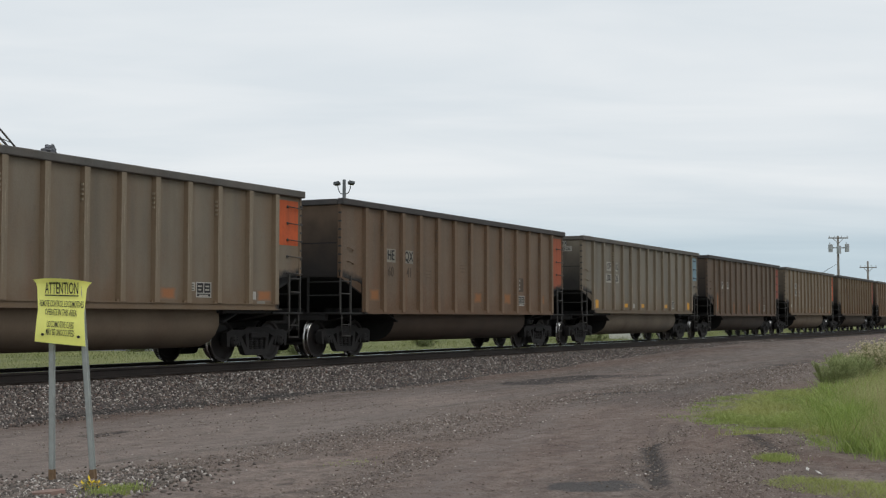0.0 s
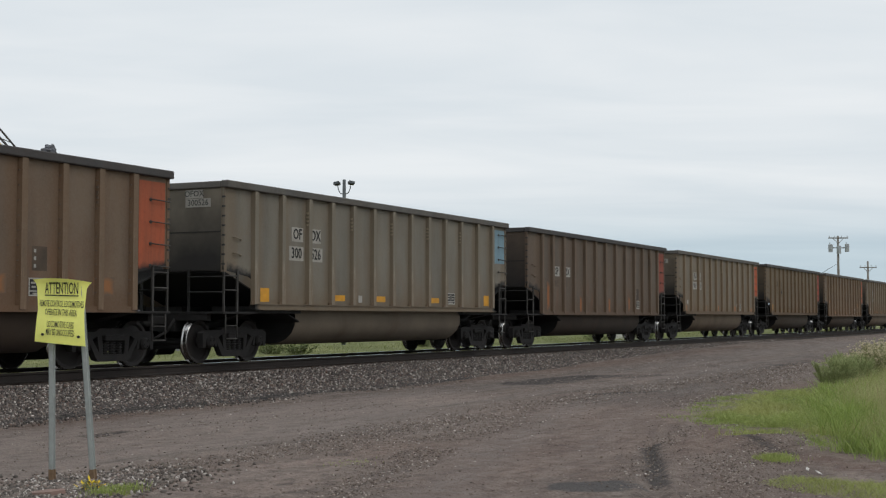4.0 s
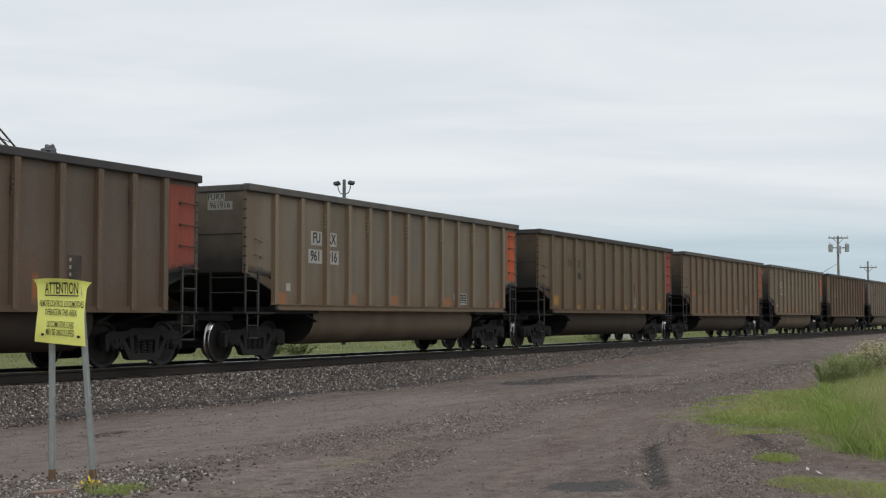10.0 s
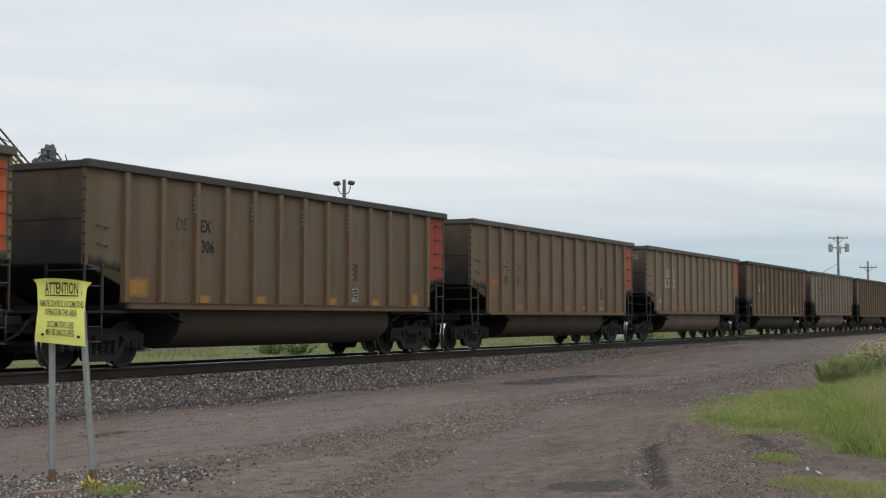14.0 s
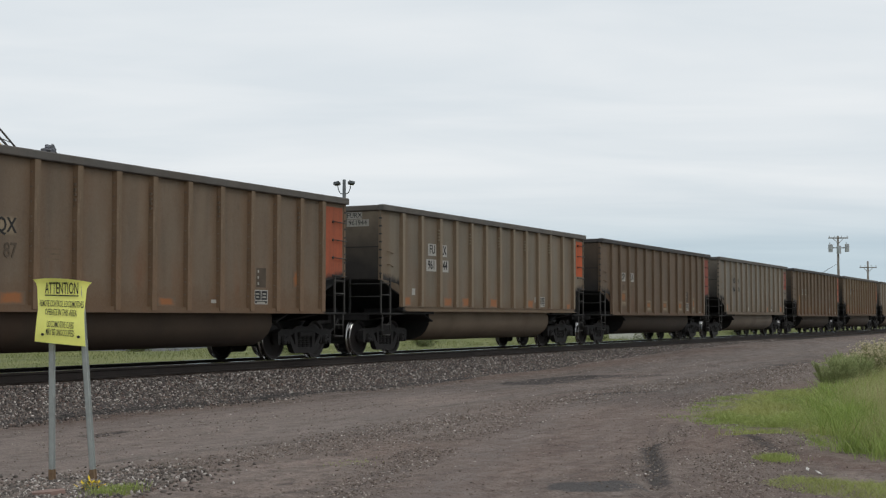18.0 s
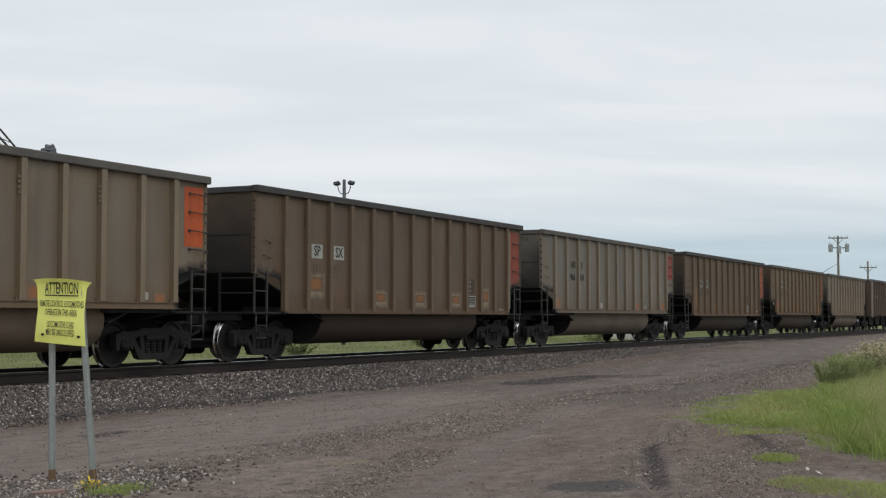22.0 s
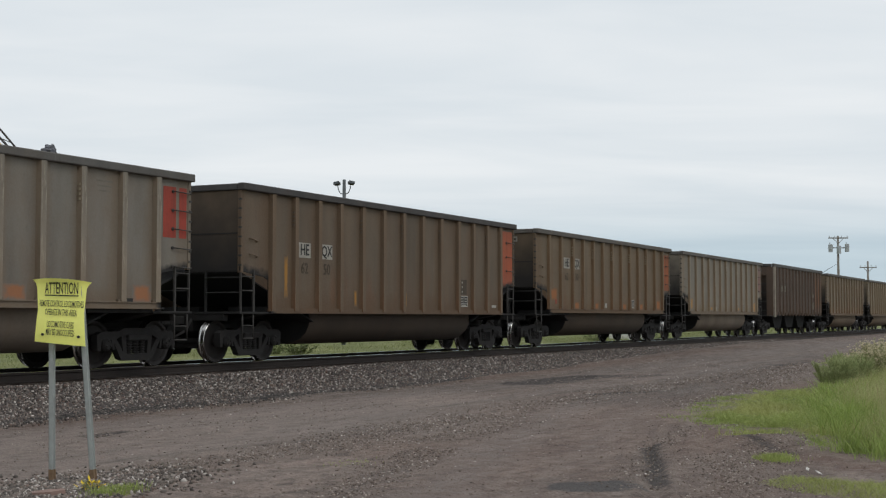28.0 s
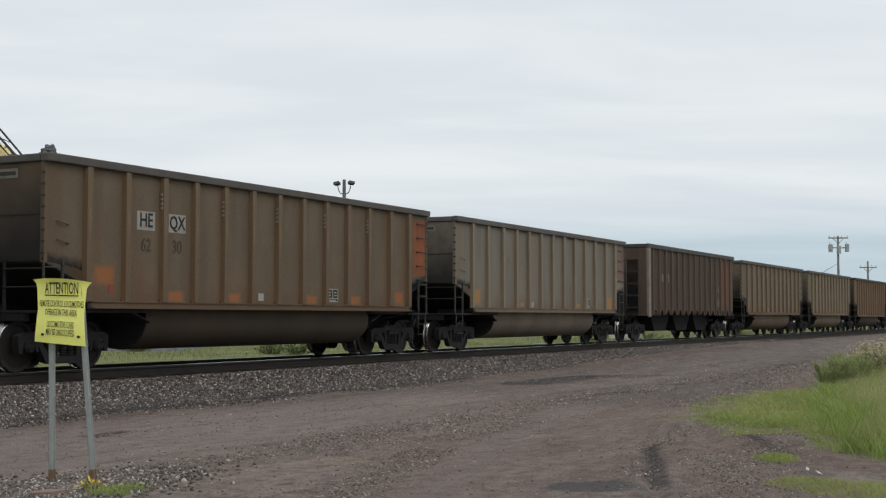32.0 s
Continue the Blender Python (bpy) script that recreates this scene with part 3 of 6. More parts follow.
def scatter(name, xs, ys, zs, size, mat, label, category, seed, flat=0.7):
    """Many small stones: six corners, eight faces each, as one object."""
    rng = np.random.default_rng(seed)
    n = len(xs)
    base = np.array([(1, 0, 0), (-1, 0, 0), (0, 1, 0), (0, -1, 0), (0, 0, 1), (0, 0, -1)], float)
    tri = np.array([(0, 2, 4), (2, 1, 4), (1, 3, 4), (3, 0, 4), (2, 0, 5), (1, 2, 5), (3, 1, 5), (0, 3, 5)])
    v = base[None] * rng.uniform(0.55, 1.25, (n, 6, 1)) + rng.normal(0, 0.18, (n, 6, 3))
    v *= (size * rng.uniform(0.5, 1.4, n))[:, None, None]
    v[:, :, 2] *= flat
    q = rng.uniform(0, 6.283, n)
    tilt = rng.normal(0, 0.5, n)
    z2 = v[:, :, 2] * np.cos(tilt)[:, None] - v[:, :, 0] * np.sin(tilt)[:, None]
    x2 = v[:, :, 2] * np.sin(tilt)[:, None] + v[:, :, 0] * np.cos(tilt)[:, None]
    v[:, :, 0], v[:, :, 2] = x2, z2
    x3 = v[:, :, 0] * np.cos(q)[:, None] - v[:, :, 1] * np.sin(q)[:, None]
    y3 = v[:, :, 0] * np.sin(q)[:, None] + v[:, :, 1] * np.cos(q)[:, None]
    v[:, :, 0], v[:, :, 1] = x3, y3
    v += np.stack([xs, ys, zs], 1)[:, None]
    faces = (tri[None] + 6 * np.arange(n)[:, None, None]).reshape(-1, 3)
    me = bpy.data.meshes.new(name)
    me.vertices.add(n * 6)
    me.vertices.foreach_set("co", v.reshape(-1))
    me.loops.add(n * 24)
    me.loops.foreach_set("vertex_index", faces.reshape(-1).astype(np.int32))
    me.polygons.add(n * 8)
    me.polygons.foreach_set("loop_start", np.arange(0, n * 24, 3, dtype=np.int32))
    me.update(calc_edges=True)
    me.materials.append(mat)
    return tagged(new(name, me), label, category, kind="stuff")


def stone_mat(name, stops):
    s = Shade(name)
    g = s.n("ShaderNodeNewGeometry")
    r = s.n("ShaderNodeValToRGB")
    r.color_ramp.elements[0].position, r.color_ramp.elements[0].color = stops[0]
    r.color_ramp.elements[1].position, r.color_ramp.elements[1].color = stops[-1]
    for p, c in stops[1:-1]:
        r.color_ramp.elements.new(p).color = c
    s.link(g.outputs["Random Per Island"], r.inputs[0])
    n = s.noise(40, 3)
    return s.done(s.mix(s.math("MULTIPLY", n, 0.3), r.outputs[0], lin(80, 74, 70)), 0.9, 0.0, n, 0.2, 0.005)


STONE = stone_mat("broken_ballast_stone", [(0.0, lin(58, 53, 50)), (0.4, lin(98, 91, 87)), (0.64, lin(128, 119, 113)), (0.78, lin(112, 88, 77)), (0.88, lin(148, 139, 132)), (1.0, lin(216, 208, 200))])
HEAP = stone_mat("mixed_heap_stone", [(0.0, lin(62, 56, 52)), (0.4, lin(104, 96, 90)), (0.7, lin(136, 126, 118)), (0.8, lin(124, 104, 94)), (0.9, lin(170, 160, 152)), (1.0, lin(216, 210, 204))])
GRAVEL = stone_mat("road_gravel", [(0.0, lin(86, 75, 68)), (0.45, lin(120, 105, 95)), (0.8, lin(156, 142, 131)), (0.94, lin(184, 172, 162)), (1.0, lin(226, 218, 210))])


def bank_z(y):
    """Height of the ballast's surface across the track, from its toe to the far side."""
    d = abs(y - TRACK_Y)
    return 0.43 - 0.45 * min(max((d - 1.55) / 1.45, 0), 1) - 0.06 * max(d - 3.0, 0)


def make_ballast():
    g = Geo()
    prof = [(-3.25, -0.1), (-2.95, 0.02), (-2.2, 0.23), (-1.5, 0.415), (-1.25, 0.43), (1.25, 0.43), (1.5, 0.415), (2.2, 0.23), (2.95, 0.02), (3.25, -0.1)]
    xs = [-400, -100, -30] + list(np.arange(0, 90, 1.5)) + [90, 120, 160, 220, 300, 450, 700, 1000]
    v = [(x, TRACK_Y + y + 0.05 * noise.noise((x * 0.4, y, 2)), z + 0.02 * noise.noise((x * 0.7, y * 2, 5))) for x in xs for y, z in prof]
    n = len(prof)
    g.add(v, [(i * n + j, (i + 1) * n + j, (i + 1) * n + j + 1, i * n + j + 1) for i in range(len(xs) - 1) for j in range(n - 1)], True)
    s = Shade("ballast_bed")
    vo = s.n("ShaderNodeTexVoronoi"); vo.inputs["Scale"].default_value = 17
    s.link(s.co.outputs["Object"], vo.inputs["Vector"])
    c = s.mix(vo.outputs["Color"], lin(52, 47, 45), lin(104, 96, 91))
    c = s.mix(s.ramp(vo.outputs["Distance"], 0.25, 0.6), c, lin(34, 31, 30))
    sep = s.n("ShaderNodeSeparateXYZ")
    s.link(s.co.outputs["Object"], sep.inputs[0])
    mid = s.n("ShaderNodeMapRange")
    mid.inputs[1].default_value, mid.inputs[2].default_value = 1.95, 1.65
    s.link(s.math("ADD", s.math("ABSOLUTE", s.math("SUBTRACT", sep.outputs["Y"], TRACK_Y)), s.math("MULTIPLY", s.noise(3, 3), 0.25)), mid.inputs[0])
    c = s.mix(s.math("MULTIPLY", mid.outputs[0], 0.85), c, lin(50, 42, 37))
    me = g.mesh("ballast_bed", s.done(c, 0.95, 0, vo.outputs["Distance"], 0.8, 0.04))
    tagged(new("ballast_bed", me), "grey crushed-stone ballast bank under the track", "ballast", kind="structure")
    rng = np.random.default_rng(4)
    n = 105000
    x = 13 + 62 * rng.uniform(0, 1, n) ** 1.5
    y = TRACK_Y - 1.3 - 2.35 * rng.uniform(0, 1, n) ** 0.95
    keep = ((y > TRACK_Y - 2.85) | (rng.uniform(0, 1, n) < 0.6 * np.exp((y - TRACK_Y + 2.85) / 0.22))) & ((y < TRACK_Y - 1.52) | (rng.uniform(0, 1, n) < 0.3))
    x, y = x[keep], y[keep]
    z = np.array([bank_z(b) for b in y]) + 0.015
    z = np.maximum(z, 0.0)
    scatter("ballast_stones", x, y, z, 0.0245, STONE, "loose grey and reddish crushed ballast stones beside the rail", "ballast stones", 5, 0.8)


make_ballast()


def make_track():
    rail_prof = [(-0.07, 0), (0.07, 0), (0.07, 0.012), (0.012, 0.035), (0.009, 0.13), (0.036, 0.145), (0.036, 0.178), (0.028, 0.185), (-0.028, 0.185), (-0.036, 0.178), (-0.036, 0.145), (-0.009, 0.13), (-0.012, 0.035), (-0.07, 0.012)]
    rust = plain("rusty_rail_web", lin(40, 32, 28), 0.85, 0, 0.3, 2.5, 0.3)
    head = plain("polished_rail_head", (0.80, 0.80, 0.79, 1), 0.07, 1.0, 0.04, 3, 0.0)
    for y in (-0.753, 0.753):
        rail = thing("rail", "rusty steel rail with a polished running surface", "rail", "rails of the track", "structure", at=pose(0, TRACK_Y + y, RAIL_Z - 0.189))
        part("rail_web", Geo().prism(rail_prof, -400, 1000, "x").mesh("rail_web", rust), rail)
        part("rail_head", Geo().box(-400, 1000, -0.034, 0.034, 0.1845, 0.189).mesh("rail_head", head), rail, label="polished running surface")
    wood = plain("weathered_sleeper_wood", lin(66, 55, 47), 0.9, 0, 0.3, 7, 0.5)
    track = thing("sleepers", "dark weathered timber sleepers under the rails", "railway sleepers", kind="structure", at=pose(0, TRACK_Y, -0.075))
    me = Geo().soft(-0.115, 0.115, -1.3, 1.3, 0.36, 0.535, 0.012).mesh("sleeper", wood)
    for k in range(200):
        part("sleeper", me, track, pose(6 + 0.5 * k, random.uniform(-0.03, 0.03), -0.012 + random.uniform(-0.006, 0.004), 0, 0, random.uniform(-1, 1)))
    far = Geo()
    for k in range(400):
        far.box(106 + 0.5 * k, 106.23 + 0.5 * k, -1.3, 1.3, 0.36, 0.523)
    part("far_sleepers", far.mesh("far_sleepers", wood), track)


make_track()


# ---------------------------------------------------------------- coal wagons
HL, HW = 7.27, 1.54          # half length and half width over the side sheets
REAR = 0.08                  # by which the rear bay is shorter
RIBS_WELDED = [-6.18, -5.12, -4.02] + [-3.02 + k for k in range(7)] + [3.99, 5.10, 6.10]
RIBS_RIVETED = [-6.11, -5.19, -4.19, -3.22, -2.16, -1.11, -0.06, 1.03, 2.12, 3.21, 4.20, 5.15, 6.09]
WR = 0.457                   # wheel radius
TRUCKS = (-6.17, 6.17)


def g_side(g):
    pts = [(-6.2, 1.14), (6.2, 1.14), (6.2, 1.70), (6.34, 1.765), (HL - REAR, 1.88), (HL - REAR, 3.62), (-HL, 3.62), (-HL, 1.88), (-6.36, 1.765), (-6.2, 1.70)]
    g.prism(pts, -HW, -HW + 0.03, "y")


def g_side_low(g):
    pts = [(-6.2, 1.07), (6.2, 1.07), (6.2, 1.70), (6.34, 1.765), (HL - REAR, 1.88), (HL - REAR, 3.62), (-HL, 3.62), (-HL, 1.88), (-6.36, 1.765), (-6.2, 1.70)]
    g.prism(pts, -HW, -HW + 0.03, "y")


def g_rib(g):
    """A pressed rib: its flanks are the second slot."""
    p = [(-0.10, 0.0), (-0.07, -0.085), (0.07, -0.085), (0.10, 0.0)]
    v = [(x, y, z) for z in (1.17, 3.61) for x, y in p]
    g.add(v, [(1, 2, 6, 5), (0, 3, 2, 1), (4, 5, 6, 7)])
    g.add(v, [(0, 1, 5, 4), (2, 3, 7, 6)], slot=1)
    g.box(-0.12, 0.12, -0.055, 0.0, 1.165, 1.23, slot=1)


def g_slots(g):
    g.box(-0.108, -0.078, -0.066, -0.02, 0, 0.042)


def g_rivets(g):
    for k in range(9):
        g.box(-0.104, -0.086, -0.05, -0.012, 1.45 + 0.24 * k, 1.472 + 0.24 * k)


def g_chord(g):
    g.soft(-HL - 0.02, HL - REAR + 0.02, -0.105, 0.07, 3.59, 3.745, 0.018)


def g_end_chord(g):
    g.soft(-0.06, 0.05, -HW + 0.08, HW - 0.08, 3.595, 3.735, 0.018)


def g_sill(g):
    g.box(-6.2, 6.2, -0.06, 0.10, 1.075, 1.165)
    g.box(-6.25, 6.25, -0.11, -0.0, 1.052, 1.078)


def g_sill_ledge(g):
    g_sill(g)
    g.box(-6.2, 6.2, -0.085, 0.0, 1.165, 1.184)


def g_end(g):
    g.box(-0.015, 0.015, -HW + 0.03, HW - 0.03, 1.86, 3.60)


def g_end_bar(g):
    g.box(0.013, 0.021, -HW + 0.05, HW - 0.05, -0.014, 0.014)


def g_slope(g):
    g.prism([(7.2, 1.86), (7.2, 1.83), (4.3, 0.78), (4.3, 0.81)], -HW + 0.04, HW - 0.04, "y")


def g_corner(g):
    g.box(-0.075, 0.012, -0.012, 0.075, 1.84, 3.60)
    g.box(-0.03, 0.008, -0.008, 0.03, 1.0, 1.84, slot=1)
    for k in range(8):
        g.box(-0.05, 0.024, -0.026, 0.0, 1.98 + 0.2 * k, 2.02 + 0.2 * k, slot=1)


def g_platform(g):
    g.soft(6.1, 7.31, -1.57, 1.57, 0.965, 1.012, 0.008)
    g.box(4.3, 6.1, -1.535, -0.4, 0.98, 1.13)
    g.box(4.3, 6.1, 0.4, 1.535, 0.98, 1.13)
    g.soft(7.14, 7.30, -1.15, 1.15, 0.82, 0.965, 0.015)


def g_upright(g):
    g.box(-0.024, 0.024, -0.02, 0.02, 1.01, 1.90)


def g_end_rail(g):
    g.cyl((0, -0.46, 0), (0, 0.46, 0), 0.016, 6)


def g_side_rail(g):
    g.cyl((0, 0, 0), (0.5, 0, 0), 0.016, 6)


def g_grab(g):
    g.pipe([(-0.27, 0, 0), (-0.27, -0.06, 0), (0.27, -0.06, -0.015), (0.27, 0, -0.015)], 0.011, 6)
    g.cyl((-0.27, -0.003, 0), (-0.27, -0.022, 0), 0.035, 8)


def g_hook(g):
    g.pipe([(-0.16, 0, 0.02), (-0.16, -0.05, 0.02), (0.10, -0.05, -0.02), (0.10, 0, -0.02)], 0.011, 6)
    g.cyl((0.10, -0.003, -0.02), (0.10, -0.02, -0.02), 0.03, 8)


def g_step(g):
    g.pipe([(-0.2, 0, 0.99), (-0.2, 0, 0.45), (0.2, 0, 0.45), (0.2, 0, 0.99)], 0.017, 6)
    g.cyl((-0.2, 0, 0.72), (0.2, 0, 0.72), 0.013, 6)


def g_tub(g):
    """The round-bottomed tub between the bogies; its flat ends are the second slot."""
    prof = [(-1.36, 1.08), (-1.40, 0.88), (-1.385, 0.70), (-1.30, 0.52), (-1.15, 0.38), (-0.95, 0.29), (-0.70, 0.265), (-0.45, 0.29), (-0.28, 0.40), (-0.25, 0.62)]
    full = prof + [(-y, z) for y, z in prof[::-1]]
    n = len(full)
    st = [(-4.30, 0.965), (-4.24, 1.0), (4.24, 1.0), (4.30, 0.965)]
    v = [(x, y * (0.8 + 0.2 * k), 1.08 - (1.08 - z) * k) for x, k in st for y, z in full]
    g.add(v, [(i * n + j, (i + 1) * n + j, (i + 1) * n + j + 1, i * n + j + 1) for i in range(len(st) - 1) for j in range(n - 1)], True)
    g.add(v[:n], [list(range(n))], slot=1)
    g.add(v[-n:], [list(range(n))], slot=1)


def g_centre_sill(g):
    g.box(-7.3, 7.3, -0.33, 0.33, 0.60, 0.98)


def g_bolster(g):
    g.prism([(-1.45, 0.98), (-0.4, 0.78), (0.4, 0.78), (1.45, 0.98)], -0.2, 0.2, "x")


def g_brake_rod(g):
    g.cyl((-5.0, -0.55, 0.62), (5.0, -0.55, 0.55), 0.02, 6)
    g.cyl((-5.1, -1.2, 0.97), (5.1, -1.2, 0.97), 0.018, 6)


def g_frame(g):
    """A cast bogie side frame with its two windows and spring opening, as ribs round the openings."""
    y0, y1 = -0.075, 0.075
    top = [(-1.16, 0.50), (-1.16, 0.64), (-1.02, 0.70), (-0.55, 0.70), (-0.42, 0.76), (0.42, 0.76), (0.55, 0.70), (1.02, 0.70), (1.16, 0.64), (1.16, 0.50), (0.92, 0.565), (0.66, 0.53), (0.46, 0.62), (-0.46, 0.62), (-0.66, 0.53), (-0.92, 0.565)]
    g.prism(top, y0, y1, "y")
    low = [(-0.72, 0.56), (-0.60, 0.56), (-0.38, 0.27), (0.38, 0.27), (0.60, 0.56), (0.72, 0.56), (0.47, 0.17), (0.36, 0.14), (-0.36, 0.14), (-0.47, 0.17)]
    g.prism(low, y0 + 0.01, y1, "y")
    for s in (-1, 1):
        g.prism([(s * 0.46, 0.63), (s * 0.33, 0.63), (s * 0.30, 0.26), (s * 0.40, 0.26)], y0 + 0.01, y1, "y")
        g.prism([(s * 0.70, 0.57), (s * 0.76, 0.57), (s * 0.72, 0.36), (s * 0.66, 0.36)], y0, y1, "y")
        g.prism([(s * 1.02, 0.57), (s * 1.16, 0.52), (s * 1.14, 0.34), (s * 1.06, 0.34)], y0, y1, "y")
    g.soft(-0.3, 0.3, -0.12, 0.06, 0.52, 0.64, 0.02)


def g_spring(g):
    prof = [(0.0, 0.27)]
    for k in range(5):
        z = 0.28 + 0.05 * k
        prof += [(0.055, z - 0.004), (0.082, z + 0.003), (0.082, z + 0.024), (0.055, z + 0.031)]
    g.lathe(prof + [(0.0, 0.53)], 10, "z")


def g_axle(g):
    g.cyl((0, -0.98, 0), (0, 0.98, 0), 0.075, 10)


def g_wheel(g):
    """One wheel, outer face towards -y; tread and flange are the second slot."""
    g.lathe([(r, -a) for r, a in [(0.075, 0.835), (0.13, 0.83), (0.13, 0.775), (0.18, 0.765), (0.36, 0.735), (0.395, 0.775), (WR - 0.012, 0.785)]], 28)
    g.lathe([(r, -a) for r, a in [(WR - 0.012, 0.785), (WR - 0.004, 0.775), (WR, 0.70), (WR + 0.026, 0.685), (WR + 0.026, 0.66), (WR - 0.01, 0.65)]], 28, slot=1)
    g.lathe([(r, -a) for r, a in [(WR - 0.01, 0.65), (0.38, 0.655), (0.34, 0.70), (0.13, 0.68), (0.075, 0.66)]], 28)


def g_cap(g):
    g.lathe([(r, -a) for r, a in [(0.075, 0.93), (0.125, 0.94), (0.125, 1.08), (0.09, 1.12), (0.0, 1.125)]], 12)
    for k in range(3):
        q = 2.094 * k
        g.cyl((0.06 * math.cos(q), -1.115, 0.06 * math.sin(q)), (0.06 * math.cos(q), -1.145, 0.06 * math.sin(q)), 0.018, 6)


def g_truck_bolster(g):
    g.soft(-0.2, 0.2, -0.95, 0.95, 0.50, 0.74, 0.03)
    g.soft(-0.9, -0.8, -0.7, 0.7, 0.30, 0.42, 0.02)
    g.soft(0.8, 0.9, -0.7, 0.7, 0.30, 0.42, 0.02)


def g_coupler(g):
    g.soft(7.2, 7.75, -0.11, 0.11, 0.74, 0.92, 0.02)
    g.soft(7.68, 8.0, -0.2, 0.08, 0.70, 0.98, 0.04)
    g.soft(7.85, 8.1, 0.02, 0.2, 0.72, 0.96, 0.04)
    g.pipe([(7.35, 0.35, 0.85), (7.6, 0.36, 0.6), (7.9, 0.2, 0.42), (8.08, 0.05, 0.42)], 0.028, 6)


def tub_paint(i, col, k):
    """Dusty tub paint: the side colour scaled by k, with rusty bands and dark grain."""
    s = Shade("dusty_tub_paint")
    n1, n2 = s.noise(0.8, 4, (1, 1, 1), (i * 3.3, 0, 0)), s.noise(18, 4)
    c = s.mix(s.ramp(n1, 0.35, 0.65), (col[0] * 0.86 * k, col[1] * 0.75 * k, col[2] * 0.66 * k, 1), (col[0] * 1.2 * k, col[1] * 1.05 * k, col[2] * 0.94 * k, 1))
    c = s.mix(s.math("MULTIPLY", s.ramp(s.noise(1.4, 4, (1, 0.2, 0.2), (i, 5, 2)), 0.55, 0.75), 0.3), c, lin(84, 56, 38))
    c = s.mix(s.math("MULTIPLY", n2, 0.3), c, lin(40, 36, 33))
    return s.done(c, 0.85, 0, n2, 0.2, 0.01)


FLIP = Matrix.Rotation(math.pi, 4, "Z")
MIRROR = Matrix.Diagonal((1, -1, 1, 1))


def running_gear(car):
    """Bogies with their wheels, and the couplers. Returns the wheelsets."""
    wheels = []
    for x in TRUCKS:
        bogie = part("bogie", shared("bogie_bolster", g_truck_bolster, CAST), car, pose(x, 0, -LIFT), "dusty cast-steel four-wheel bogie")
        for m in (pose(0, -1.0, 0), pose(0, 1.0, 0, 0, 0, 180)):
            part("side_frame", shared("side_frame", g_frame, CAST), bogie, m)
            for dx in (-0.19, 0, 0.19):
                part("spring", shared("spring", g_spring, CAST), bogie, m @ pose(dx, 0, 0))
        for dx in (-0.89, 0.89):
            axle = part("wheelset", shared("axle", g_axle, SOOT), car, pose(x + dx, 0, WR - LIFT), "steel wheelset with polished treads")
            for m in (Matrix(), FLIP):
                part("wheel", shared("wheel", g_wheel, WHEEL, TREAD), axle, m)
                part("bearing_cap", shared("bearing_cap", g_cap, CAST), axle, m)
            wheels.append(axle)
    for m in (Matrix(), FLIP):
        part("coupler", shared("coupler", g_coupler, SOOT), car, m)
    return wheels


def plate(parent, name, x, z, w, h, mat, dy=0.0025, label=""):
    """A thin painted panel on the near side sheet."""
    me = Geo().box(x - w / 2, x + w / 2, -HW - dy, -HW + 0.001, z - h / 2, z + h / 2).mesh(name, mat)
    return part(name, me, parent, label=label)


def lettering(parent, text, x, z, size, ink, wide=0.85):
    me = words(text, size)
    me.materials.append(ink)
    return part("lettering", me, parent, Matrix.Translation((x, -HW - 0.008, z)) @ Matrix.Diagonal((wide, 1, 1, 1)), "painted reporting mark")


